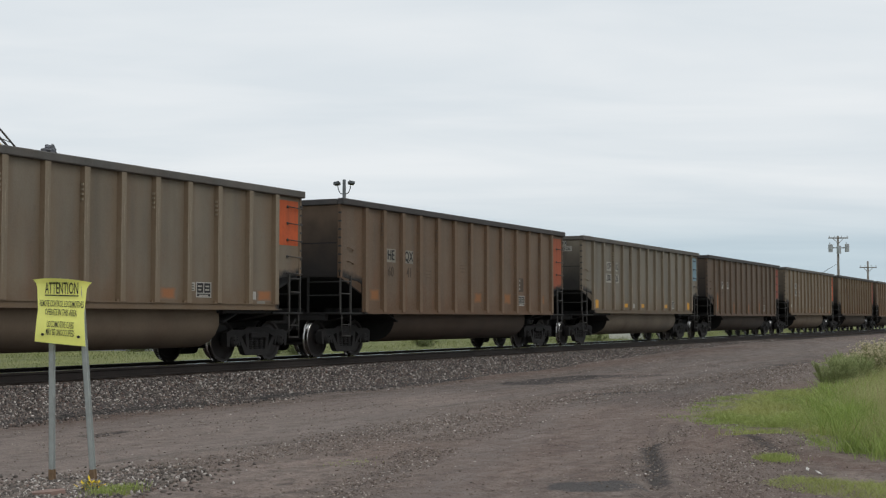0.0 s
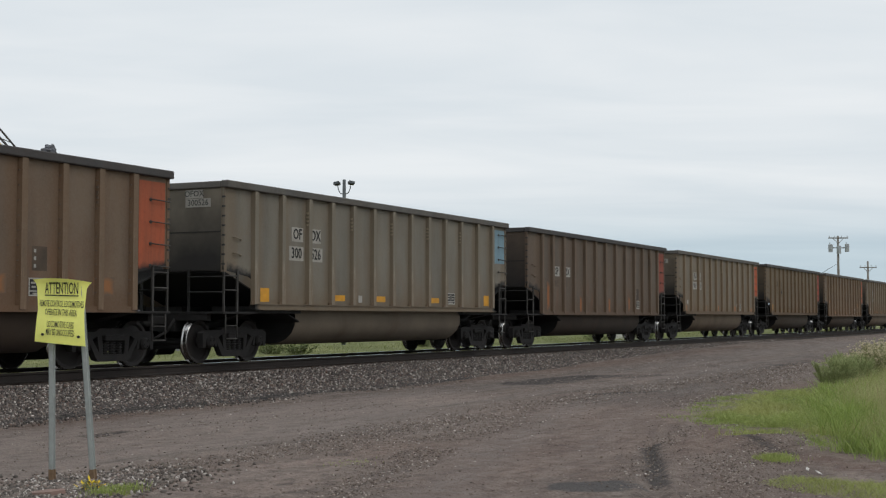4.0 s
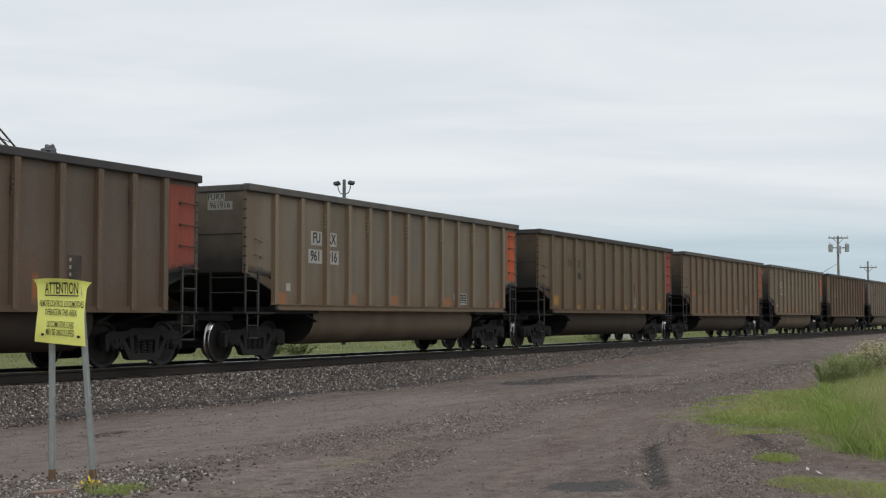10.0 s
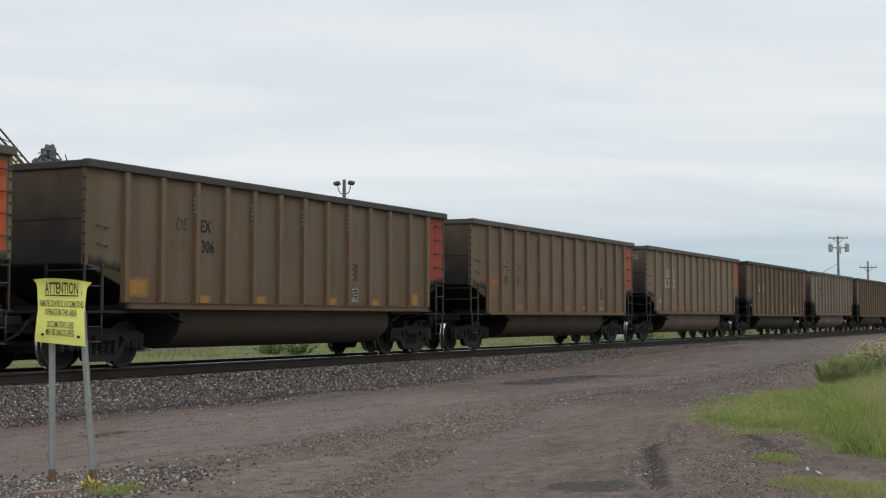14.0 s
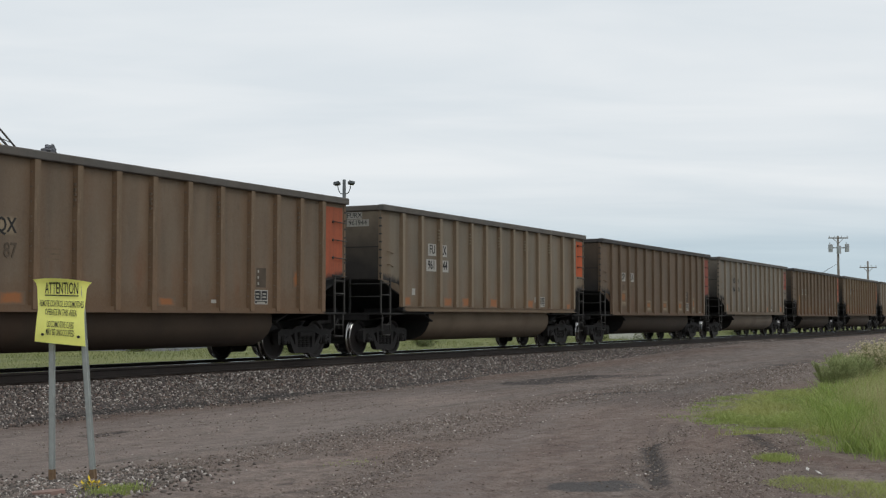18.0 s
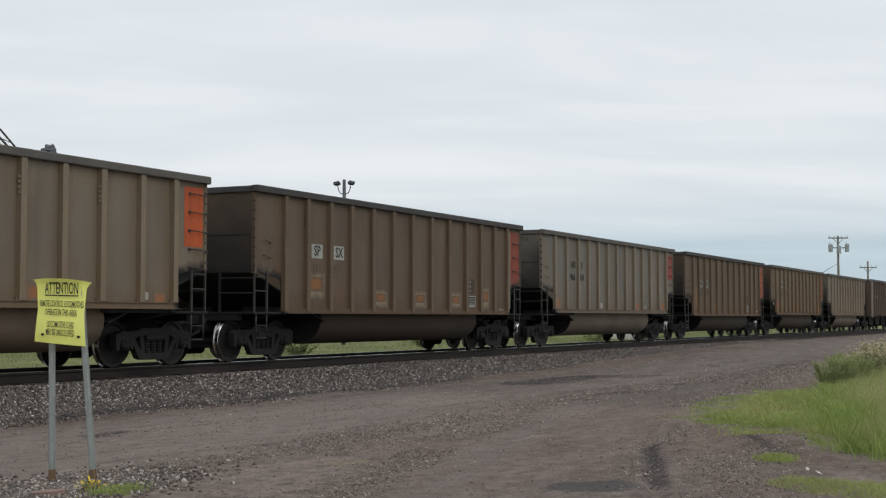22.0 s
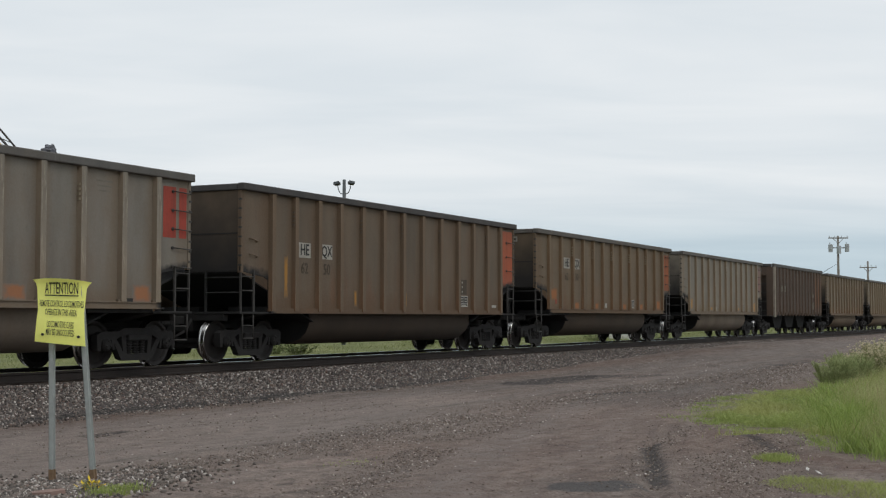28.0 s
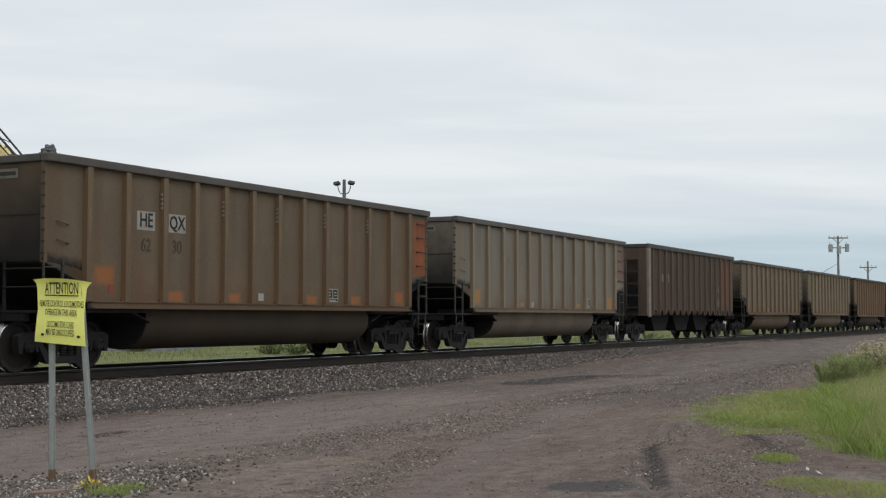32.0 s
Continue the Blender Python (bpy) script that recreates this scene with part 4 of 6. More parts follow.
def gondola(i, spec):
    """One bathtub coal wagon in its own paint."""
    r, g, b = spec["color"][:3]
    y = 0.3 * r + 0.6 * g + 0.1 * b
    col = tuple(0.56 * (0.86 * c + 0.14 * y) for c in (r, g, b)) + (1,)
    paint = wagon_paint(i, col, spec.get("rust", 0.25), ribs=(1.0, -0.02) if "tub" in spec or spec.get("welded") else (1.048, -0.06))
    # rib faces toned lighter than the sheets, as they catch the light
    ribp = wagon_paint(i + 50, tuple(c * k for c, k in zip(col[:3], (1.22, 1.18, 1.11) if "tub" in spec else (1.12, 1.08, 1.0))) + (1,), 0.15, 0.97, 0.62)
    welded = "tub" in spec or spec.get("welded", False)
    # darker copy for the rib flanks: their shade is put into the colour
    shaded_flank = wagon_paint(i + 100, (col[0] * 0.98, col[1] * 0.86, col[2] * 0.72, 1), 0.3, 0.97, 0.2)
    ghost, dull = ghost_paint(i, col), ghost_paint(i + 50, tone(col, 1.55))
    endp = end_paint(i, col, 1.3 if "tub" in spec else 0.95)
    chordp = wagon_paint(i + 150, tuple(0.12 * c + 0.88 * k for c, k in zip(col[:3], lin(*((84, 82, 79) if "tub" in spec or i in (6, 11) else (58, 58, 60)))[:3])) + (1,), 0.1, 0.97, 0.45)
    car = thing("coal_wagon", spec["label"], "freight wagon", "coal wagons of the train")
    for m in (Matrix(), MIRROR):
        part("side_sheet", shared("side_sheet", g_side, paint) if welded else shared("side_sheet_low", g_side_low, paint), car, m)
        part("top_chord", shared("top_chord", g_chord, chordp), car, m @ pose(0, -HW, 0))
        part("side_sill", shared("side_sill_ledge", g_sill_ledge, paint) if welded else shared("side_sill", g_sill, paint), car, m @ pose(0, -HW, 0 if welded else -0.07))
        for q, x in enumerate(RIBS_WELDED if welded else RIBS_RIVETED):
            rib = part("rib", shared("rib", g_rib, ribp, shaded_flank), car, m @ (pose(x, -HW, 0) if welded else pose(x, -HW, -0.21) @ Matrix.Diagonal((1, 1, 1.06, 1))))
            if spec.get("rivets") and m == Matrix():
                tagged(part("rivet_row", shared("rivet_row", g_rivets, dull), rib), kind="stuff")
            if q in ((2, 4, 6, 8, 10) if welded else (1, 4, 6, 8, 11)) and m == Matrix():
                for k in range(4):
                    part("rib_slot", shared("rib_slot", g_slots, SLOT if welded else dull), rib, pose(0, 0, 2.98 + 0.088 * k))
        part("slope_sheet", shared("slope_sheet", g_slope, SHADE_BLACK), car, m if m == Matrix() else FLIP)
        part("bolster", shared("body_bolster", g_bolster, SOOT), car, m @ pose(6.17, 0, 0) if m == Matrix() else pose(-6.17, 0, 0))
    for m in (pose(-REAR, 0, 0), FLIP):
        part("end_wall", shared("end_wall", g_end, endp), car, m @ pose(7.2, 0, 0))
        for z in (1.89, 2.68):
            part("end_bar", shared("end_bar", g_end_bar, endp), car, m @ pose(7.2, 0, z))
        part("end_chord", shared("end_chord", g_end_chord, chordp), car, m @ pose(7.22, 0, 0))
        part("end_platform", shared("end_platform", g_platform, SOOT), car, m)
        for y, r in ((-HW, 0), (HW, 90)):
            part("corner_post", shared("corner_post", g_corner, paint, BAR), car, m @ pose(7.25, y, 0, 0, 0, r))
        for y in (-0.62, 0.62):
            part("end_upright", shared("end_upright", g_upright, DIM), car, m @ pose(7.22, y, 0, 0, 0, 90))
        for z in (1.42, 1.74):
            for y in (-1.07, 1.07):
                part("end_handrail", shared("end_handrail", g_end_rail, DIM), car, m @ pose(7.24, y, z))
        for s in (-1, 1):
            part("side_upright", shared("end_upright", g_upright, BAR), car, m @ pose(6.78, s * HW, 0))
            part("side_handrail", shared("side_handrail", g_side_rail, BAR), car, m @ pose(6.76, s * HW, 1.46))
            part("side_handrail", shared("side_handrail", g_side_rail, BAR), car, m @ pose(6.76, s * HW, 1.76))
        part("step", shared("step", g_step, BAR), car, m @ pose(6.98, -HW, 0))
        part("step", shared("step", g_step, BAR), car, m @ pose(6.98, HW, 0))
        for z in (3.36, 2.99, 2.62, 2.25, 1.88) if welded else (3.15, 2.72, 2.30, 1.88):
            part("grab_iron", shared("grab_iron", g_grab, BAR), car, m @ pose(6.96, -HW, z))
        for z in (2.55, 2.22):
            part("grab_iron", shared("grab_hook", g_hook, ribp), car, pose(-6.78, -HW, z) if m == FLIP else pose(6.78, HW, z, 0, 0, 180))
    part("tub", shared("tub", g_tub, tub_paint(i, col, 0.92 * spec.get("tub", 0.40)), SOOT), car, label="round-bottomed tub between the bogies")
    part("centre_sill", shared("centre_sill", g_centre_sill, SOOT), car)
    part("brake_rigging", shared("brake_rigging", g_brake_rod, SOOT), car)
    wheels = running_gear(car)
    dress(car, spec, i, col)
    return car, wheels


def dress(car, spec, i, col):
    """Paint panels and lettering on the near side."""
    if "panel" in spec:
        mat, z0, z1, x0 = spec["panel"]
        low = [(x0, z0), (7.05, z0)] if z0 > 1.95 else [(x0, 1.735), (6.34, 1.77), (7.05, 1.872)]
        if spec.get("split"):
            for a, b in ((x0, x0 + 0.4), (x0 + 0.5, 7.05)):
                part("end_panel", Geo().box(a, b, -HW - 0.003, -HW + 0.001, z0, z1).mesh("end_panel", mat), car, label="painted end strip")
        else:
            me = Geo().prism(low + [(7.05, z1), (x0, z1)], -HW - 0.003, -HW + 0.001, "y").mesh("end_panel", mat)
            part("end_panel", me, car, label="painted end panel")
    for q, (x, z, w, h, mat) in enumerate(spec.get("patches", ())):
        k = 1.0
        if isinstance(mat, tuple):
            k = 1.4
            mat = worn_patch(i, mat, tone(col, 0.9))
        plate(car, "paint_patch", x + 0.1, z, w * k, h * k, mat, 0.002 + 0.0007 * q)
    for text, x, z, size, ink, back in spec.get("marks", ()):
        x += 0.06 if x > -4.2 else 0.0
        if isinstance(back, tuple):
            back = worn_patch(i, back, tone(col, 0.95))
        if back:
            plate(car, "mark_plate", x + 0.1, z, size * (0.70 if len(text) < 3 else 0.58) * len(text), size * 0.95, back)
        lettering(car, text, x + 0.1, z, size, ghost_paint(i, col) if ink is GHOST else ink)


def stencil(car, x, z, block, dark):
    """A white-lined stencil box with short bars of writing in it."""
    z += 0.05
    w, h, t, y0, y1 = 0.25, 0.155, 0.022, -HW - 0.006, -HW + 0.001
    if dark:
        plate(car, "stencil_ground", x, z, 2 * w, 2 * h, BLACK, 0.0015)
    g = Geo()
    for a, b, c, d in ((x - w, x + w, z + h - t, z + h), (x - w, x + w, z - h, z - h + t), (x - w, x - w + t, z - h + t, z + h - t), (x + w - t, x + w, z - h + t, z + h - t), (x - 0.012, x + 0.012, z - 0.06, z + h - t), (x - w + t, x + w - t, z - 0.08, z - 0.06)):
        g.box(a, b, y0, y1, c, d)
    p = part("stencil_frame", g.mesh("stencil_frame", WHITE), car, label="white-lined stencil box")
    for a, b, u in ((-0.13, 0.07, 0.13), (-0.13, 0.0, 0.1), (0.12, 0.07, 0.12), (0.12, 0.0, 0.14), (0.0, -0.115, 0.3)):
        plate(p, "stencil_bar", x + a, z + b, u, 0.032, PLATE, 0.004)
    if block:
        b = plate(car, "stencil_plate", x - 0.44, z + 0.06, 0.3, 0.17, PLATE)
        for k in (0.1, 0.05, 0.0):
            plate(b, "stencil_bar", x - 0.44, z + k, 0.22, 0.02, GHOST, 0.005)


def low_row(xs, z, w, h, mat):
    return [(x, z, w, h, mat) for x in xs]


TAUPE, BROWN, GREY, OLIVE = lin(150, 136, 115), lin(139, 115, 91), lin(150, 144, 131), lin(135, 116, 89)
SPECS = [
    dict(color=TAUPE, tub=0.95, label="grey-brown weathered coal wagon with an orange upper end panel", panel=(ORANGE, 2.5, 3.5, 6.27), sten=(3.55, 1.40), block=True,
         patches=low_row((2.3, 5.62), 1.36, 0.42, 0.18, PATCH_ORANGE) + [(5.22, 1.36, 0.17, 0.17, WHITE), (5.5, 1.2, 0.3, 0.09, PALE), (-3.2, 1.36, 0.5, 0.18, PATCH_ORANGE)]),
    dict(color=BROWN, rust=0.4, rivets=True, label="brown rust-stained coal wagon with a full orange end panel", panel=(DUSTED, 1.93, 3.5, 6.27), sten=(3.66, 1.36), box=(3.66, 1.9), lines=[(-2.7, 2.14), (-0.5, 2.36)],
         patches=low_row((-5.7, 0.4, 2.5, 5.2), 1.46, 0.42, 0.24, PATCH_RUST),
         marks=[("HE", -4.86, 2.47, 0.36, BLACK, PALE), ("QX", -3.95, 2.47, 0.36, BLACK, PALE), ("60", -4.86, 2.05, 0.36, GHOST, None), ("41", -3.92, 2.05, 0.36, GHOST, None)]),
    dict(color=lin(150, 142, 126), rust=0.15, tub=0.95, label="grey coal wagon with pale blue end panel and yellow strips", panel=(BLUE, 2.5, 3.5, 6.3), sten=(3.4, 1.36),
         patches=low_row((-5.85, 5.65), 1.38, 0.34, 0.3, REFL) + low_row((-2.68, -0.68, 2.34), 1.35, 0.45, 0.14, REFL) + [(-1.72, 1.34, 0.17, 0.17, WHITE)],
         endplate=("OFOX", "300526"),
         marks=[("OF", -4.56, 2.76, 0.34, BLACK, PLATE), ("OX", -3.86, 2.76, 0.34, BLACK, PLATE), ("300", -4.6, 2.33, 0.34, BLACK, PLATE), ("526", -3.84, 2.33, 0.34, BLACK, PLATE)]),
    dict(color=lin(125, 107, 90), rust=0.3, label="dark brown coal wagon with dull red end panel and white plates", panel=(DULLRED, 1.93, 3.5, 6.27), sten=(3.62, 1.33), box=(3.62, 1.78), bars=[(-4.72, 2.02), (-3.8, 2.02)],
         patches=[(-5.6, 1.6, 0.18, 0.7, PATCH_ORANGE), (-2.62, 1.34, 0.15, 0.45, PATCH_ORANGE), (0.32, 1.34, 0.15, 0.4, PATCH_ORANGE), (2.55, 1.4, 0.14, 0.42, PATCH_ORANGE)],
         marks=[("SP", -4.85, 2.42, 0.34, BLACK, WHITE), ("SX", -3.92, 2.42, 0.34, BLACK, WHITE)]),
    dict(color=TAUPE, tub=0.95, label="tan-grey coal wagon with white number plates and orange end panel", panel=(ORANGE, 2.0, 3.5, 6.5), sten=(3.4, 1.36), block=True, endplate=("FURX", "961916"),
         patches=low_row((-6.0, -2.9, -0.75, 2.3), 1.32, 0.4, 0.22, PATCH_ORANGE) + [(-5.7, 1.57, 0.17, 0.17, WHITE), (5.2, 1.3, 0.12, 0.14, WHITE), (5.6, 1.25, 0.25, 0.2, PATCH_ORANGE)],
         marks=[("FU", -4.52, 2.72, 0.34, BLACK, WHITE), ("RX", -3.92, 2.72, 0.34, BLACK, WHITE), ("961", -4.57, 2.3, 0.34, BLACK, WHITE), ("916", -3.88, 2.3, 0.34, BLACK, WHITE)]),
    dict(color=OLIVE, welded=True, label="olive-brown coal wagon with red end panel and yellow patches", panel=(RED, 1.93, 3.54, 6.27), sten=(2.25, 1.38), box=(2.3, 1.98),
         patches=low_row((-5.9, ), 1.46, 0.55, 0.28, PATCH_YELLOW) + low_row((-3.86, -1.85, 1.13, 3.2), 1.25, 0.45, 0.16, PATCH_YELLOW) + [(5.3, 1.36, 0.4, 0.28, PATCH_YELLOW)],
         bars=[(-4.58, 2.31)],
         marks=[("DE", -4.55, 2.72, 0.35, GHOST, None), ("EX", -3.84, 2.72, 0.35, BLACK, None), ("306", -3.76, 2.31, 0.35, BLACK, None)]),
    dict(color=lin(146, 124, 99), rust=0.35, rivets=True, label="yellowish brown coal wagon with black lettering and orange end panel", panel=(DUSTED, 1.93, 3.5, 6.27), sten=(3.64, 1.28), box=(3.64, 1.75), lines=[(-6.72, 3.34), (-2.75, 2.08)],
         patches=[(-5.75, 1.95, 0.5, 0.2, PATCH_ORANGE), (-3.8, 1.22, 0.45, 0.16, PATCH_ORANGE), (0.3, 1.2, 0.4, 0.12, PATCH_ORANGE), (1.9, 1.22, 0.3, 0.07, WHITE), (-5.15, 1.42, 0.12, 0.26, PALE), (5.0, 1.75, 0.3, 0.3, PATCH_ORANGE)],
         marks=[("HE", -4.88, 2.42, 0.36, BLACK, PATCH_TAN), ("QX", -4.02, 2.42, 0.36, BLACK, PATCH_TAN), ("82", -4.85, 2.0, 0.36, GHOST, None), ("87", -3.92, 2.0, 0.36, GHOST, None)]),
    dict(color=TAUPE, tub=0.95, label="tan-grey coal wagon with white number plates on side and end", panel=(ORANGE, 2.3, 3.5, 6.45), sten=(3.35, 1.34), block=True, endplate=("FURX", "961944"),
         patches=low_row((-6.0, -3.55, -2.4, -0.5, 2.3), 1.32, 0.4, 0.2, PATCH_ORANGE) + [(-5.6, 1.57, 0.17, 0.17, WHITE), (5.2, 1.3, 0.12, 0.14, WHITE), (5.6, 1.25, 0.25, 0.18, PATCH_ORANGE)],
         marks=[("FU", -4.52, 2.72, 0.34, BLACK, WHITE), ("RX", -3.92, 2.72, 0.34, BLACK, WHITE), ("961", -4.57, 2.3, 0.34, BLACK, WHITE), ("944", -3.88, 2.3, 0.34, BLACK, WHITE)]),
    dict(color=lin(129, 109, 87), rust=0.35, label="dark brown coal wagon with orange squares and white plates", panel=(DULLRED, 1.93, 3.5, 6.27), sten=(3.66, 1.3), box=(3.66, 1.78), bars=[(-4.72, 2.03), (-3.8, 2.02)], white_rib=True,
         patches=[(-4.85, 1.62, 0.58, 0.46, PATCH_TAN)] + low_row((-1.8, 0.35, 2.5), 1.37, 0.58, 0.34, PATCH_TAN) + [(4.5, 1.45, 0.42, 0.5, PATCH_TAN), (-4.85, 1.66, 0.42, 0.24, PATCH_RUST)] + low_row((-1.8, 0.35, 2.5), 1.39, 0.36, 0.15, PATCH_RUST) + [(4.5, 1.5, 0.26, 0.22, PATCH_RUST), (5.6, 1.12, 0.3, 0.08, PALE)],
         marks=[("SP", -4.82, 2.42, 0.34, BLACK, WHITE), ("SX", -3.9, 2.42, 0.34, BLACK, WHITE)]),
    dict(color=lin(152, 144, 131), rust=0.12, endghost="NDYX", tub=0.95, label="light grey coal wagon with two red upper end strips", panel=(RED, 2.45, 3.45, 6.32), split=True, sten=(3.35, 1.36), lines=[(4.62, 3.38)],
         patches=[(-1.7, 1.33, 0.22, 0.17, WHITE), (5.6, 1.34, 0.4, 0.26, PATCH_ORANGE), (-6.0, 1.4, 0.5, 0.3, PATCH_ORANGE), (2.3, 1.32, 0.4, 0.2, PATCH_ORANGE), (5.2, 1.2, 0.3, 0.1, BLACK)],
         marks=[("ND", -4.52, 2.68, 0.34, BLACK, None), ("YX", -3.84, 2.68, 0.34, BLACK, None), ("966", -4.58, 2.26, 0.34, BLACK, None), ("404", -3.78, 2.26, 0.34, BLACK, None)]),
    dict(color=lin(128, 109, 87), rust=0.25, label="brown coal wagon with orange rust streaks and orange end panel", panel=(DUSTED, 1.93, 3.5, 6.27), sten=(3.64, 1.3), box=(3.64, 1.75),
         patches=[(-5.62, 1.8, 0.11, 0.7, PATCH_YELLOW), (-5.2, 1.42, 0.11, 0.3, WHITE), (-2.55, 1.36, 0.09, 0.32, PATCH_YELLOW), (0.05, 1.36, 0.07, 0.3, PATCH_YELLOW), (3.05, 1.33, 0.07, 0.28, PATCH_YELLOW), (5.0, 1.5, 0.07, 0.5, PATCH_YELLOW), (5.6, 1.22, 0.3, 0.07, WHITE)],
         marks=[("HE", -4.85, 2.42, 0.36, BLACK, PLATE), ("QX", -3.95, 2.42, 0.36, BLACK, PLATE), ("62", -4.85, 2.0, 0.36, GHOST, None), ("50", -3.95, 2.0, 0.36, GHOST, None)]),
    dict(color=lin(137, 117, 90), welded=True, label="brown coal wagon with orange patches along its sill", panel=(RUSTP, 2.0, 3.45, 6.4), sten=(2.33, 1.36), endbars=True,
         patches=low_row((-5.8, ), 1.66, 0.5, 0.32, PATCH_ORANGE) + low_row((-3.7, -1.75, 1.3, 3.27), 1.3, 0.42, 0.18, PATCH_ORANGE) + [(5.5, 1.38, 0.4, 0.3, PATCH_ORANGE), (-0.75, 1.33, 0.2, 0.16, WHITE), (-5.6, 1.42, 0.15, 0.15, DULLRED)],
         marks=[("HE", -4.62, 2.73, 0.38, BLACK, PLATE), ("QX", -3.73, 2.73, 0.38, BLACK, PLATE), ("62", -4.62, 2.26, 0.36, GHOST, None), ("30", -3.73, 2.26, 0.36, GHOST, None)]),
    dict(color=lin(158, 149, 133), rust=0.12, tub=0.95, label="light grey coal wagon with yellow patches near its ends", panel=(PINKISH, 2.2, 3.45, 6.5), sten=(3.3, 1.34), endbars=True,
         patches=[(-5.9, 1.5, 0.4, 0.4, PATCH_YELLOW), (5.5, 1.42, 0.4, 0.4, PATCH_YELLOW), (2.3, 1.3, 0.3, 0.12, PATCH_YELLOW), (-2.6, 1.3, 0.3, 0.12, PATCH_YELLOW), (-1.75, 1.3, 0.17, 0.17, WHITE)],
         marks=[("1", -3.75, 2.6, 0.34, GHOST, None)]),
    None,
    dict(color=lin(148, 131, 106), tub=0.95, label="tan-grey dusty coal wagon", patches=[(-1.7, 1.3, 0.2, 0.16, WHITE)]),
    dict(color=lin(156, 142, 116), tub=0.95, label="light tan coal wagon", patches=[(2.3, 1.3, 0.3, 0.16, WHITE)]),
    dict(color=lin(144, 120, 88), rust=0.3, label="tan-brown dusty coal wagon", panel=(RUSTP, 2.0, 3.4, 6.4)),
    dict(color=lin(132, 110, 84), rust=0.3, label="brown dusty coal wagon"),
]


def extra_marks(car, spec, i):
    if "sten" in spec:
        x, z = spec["sten"]
        stencil(car, x, z, spec.get("block"), True)
    if "box" in spec:
        x, z = spec["box"]
        p = plate(car, "dark_patch", x, z, 0.36, 0.42, ghost_paint(i, lin(96, 88, 78)), label="dark repainted square")
        for k in (-0.13, 0.0, 0.13):
            plate(p, "patch_dot", x - 0.11, z + k, 0.05, 0.06, PLATE, 0.005)
    ghost = ghost_paint(i + 100, tone(spec["color"], 0.84))
    for x, z in spec.get("lines", ()):
        for k in range(3):
            plate(car, "faint_line", x, z - 0.09 * k, 0.44 - 0.06 * k, 0.03, ghost, 0.002)
    for x, z in spec.get("bars", ()):
        for k in (-1, 0, 1):
            plate(car, "mark_bar", x + 0.14 * k, z, 0.09, 0.2, ghost, 0.003)
    turn = Matrix.Translation((-7.222, 0, 0)) @ Matrix.Rotation(radians(-90), 4, "Z")
    if "endplate" in spec:
        for k, text in enumerate(spec["endplate"]):
            z = 3.485 - 0.19 * k
            w = 0.10 * len(text) + 0.05
            me = Geo().box(0.52, 0.52 + w, -0.004, 0.0, z - 0.09, z + 0.09).mesh("end_plate", PLATE)
            p = part("end_plate", me, car, turn, "white end plate with the number")
            t = words(text, 0.18, bold=0.0)
            t.materials.append(BLACK)
            part("lettering", t, p, pose(0.52 + w / 2, -0.008, z))
    if "endghost" in spec:
        t = words(spec["endghost"], 0.2, bold=0.0)
        t.materials.append(GHOST)
        part("lettering", t, car, turn @ pose(0.8, -0.004, 3.42))
    if spec.get("endbars"):
        p = part("end_plate", Geo().box(0.4, 0.9, -0.004, 0.0, 3.33, 3.50).mesh("end_plate", PALE), car, turn)
        part("mark_bar", Geo().box(0.45, 0.85, -0.008, -0.004, 3.38, 3.45).mesh("mark_bar", GHOST), p)
    if spec.get("white_rib"):
        me = Geo().box(5.95 + 0.17, 6.24, -HW - 0.076, -HW - 0.069, 1.15, 3.5).mesh("pale_strip", PALE)
        part("pale_strip", me, car)


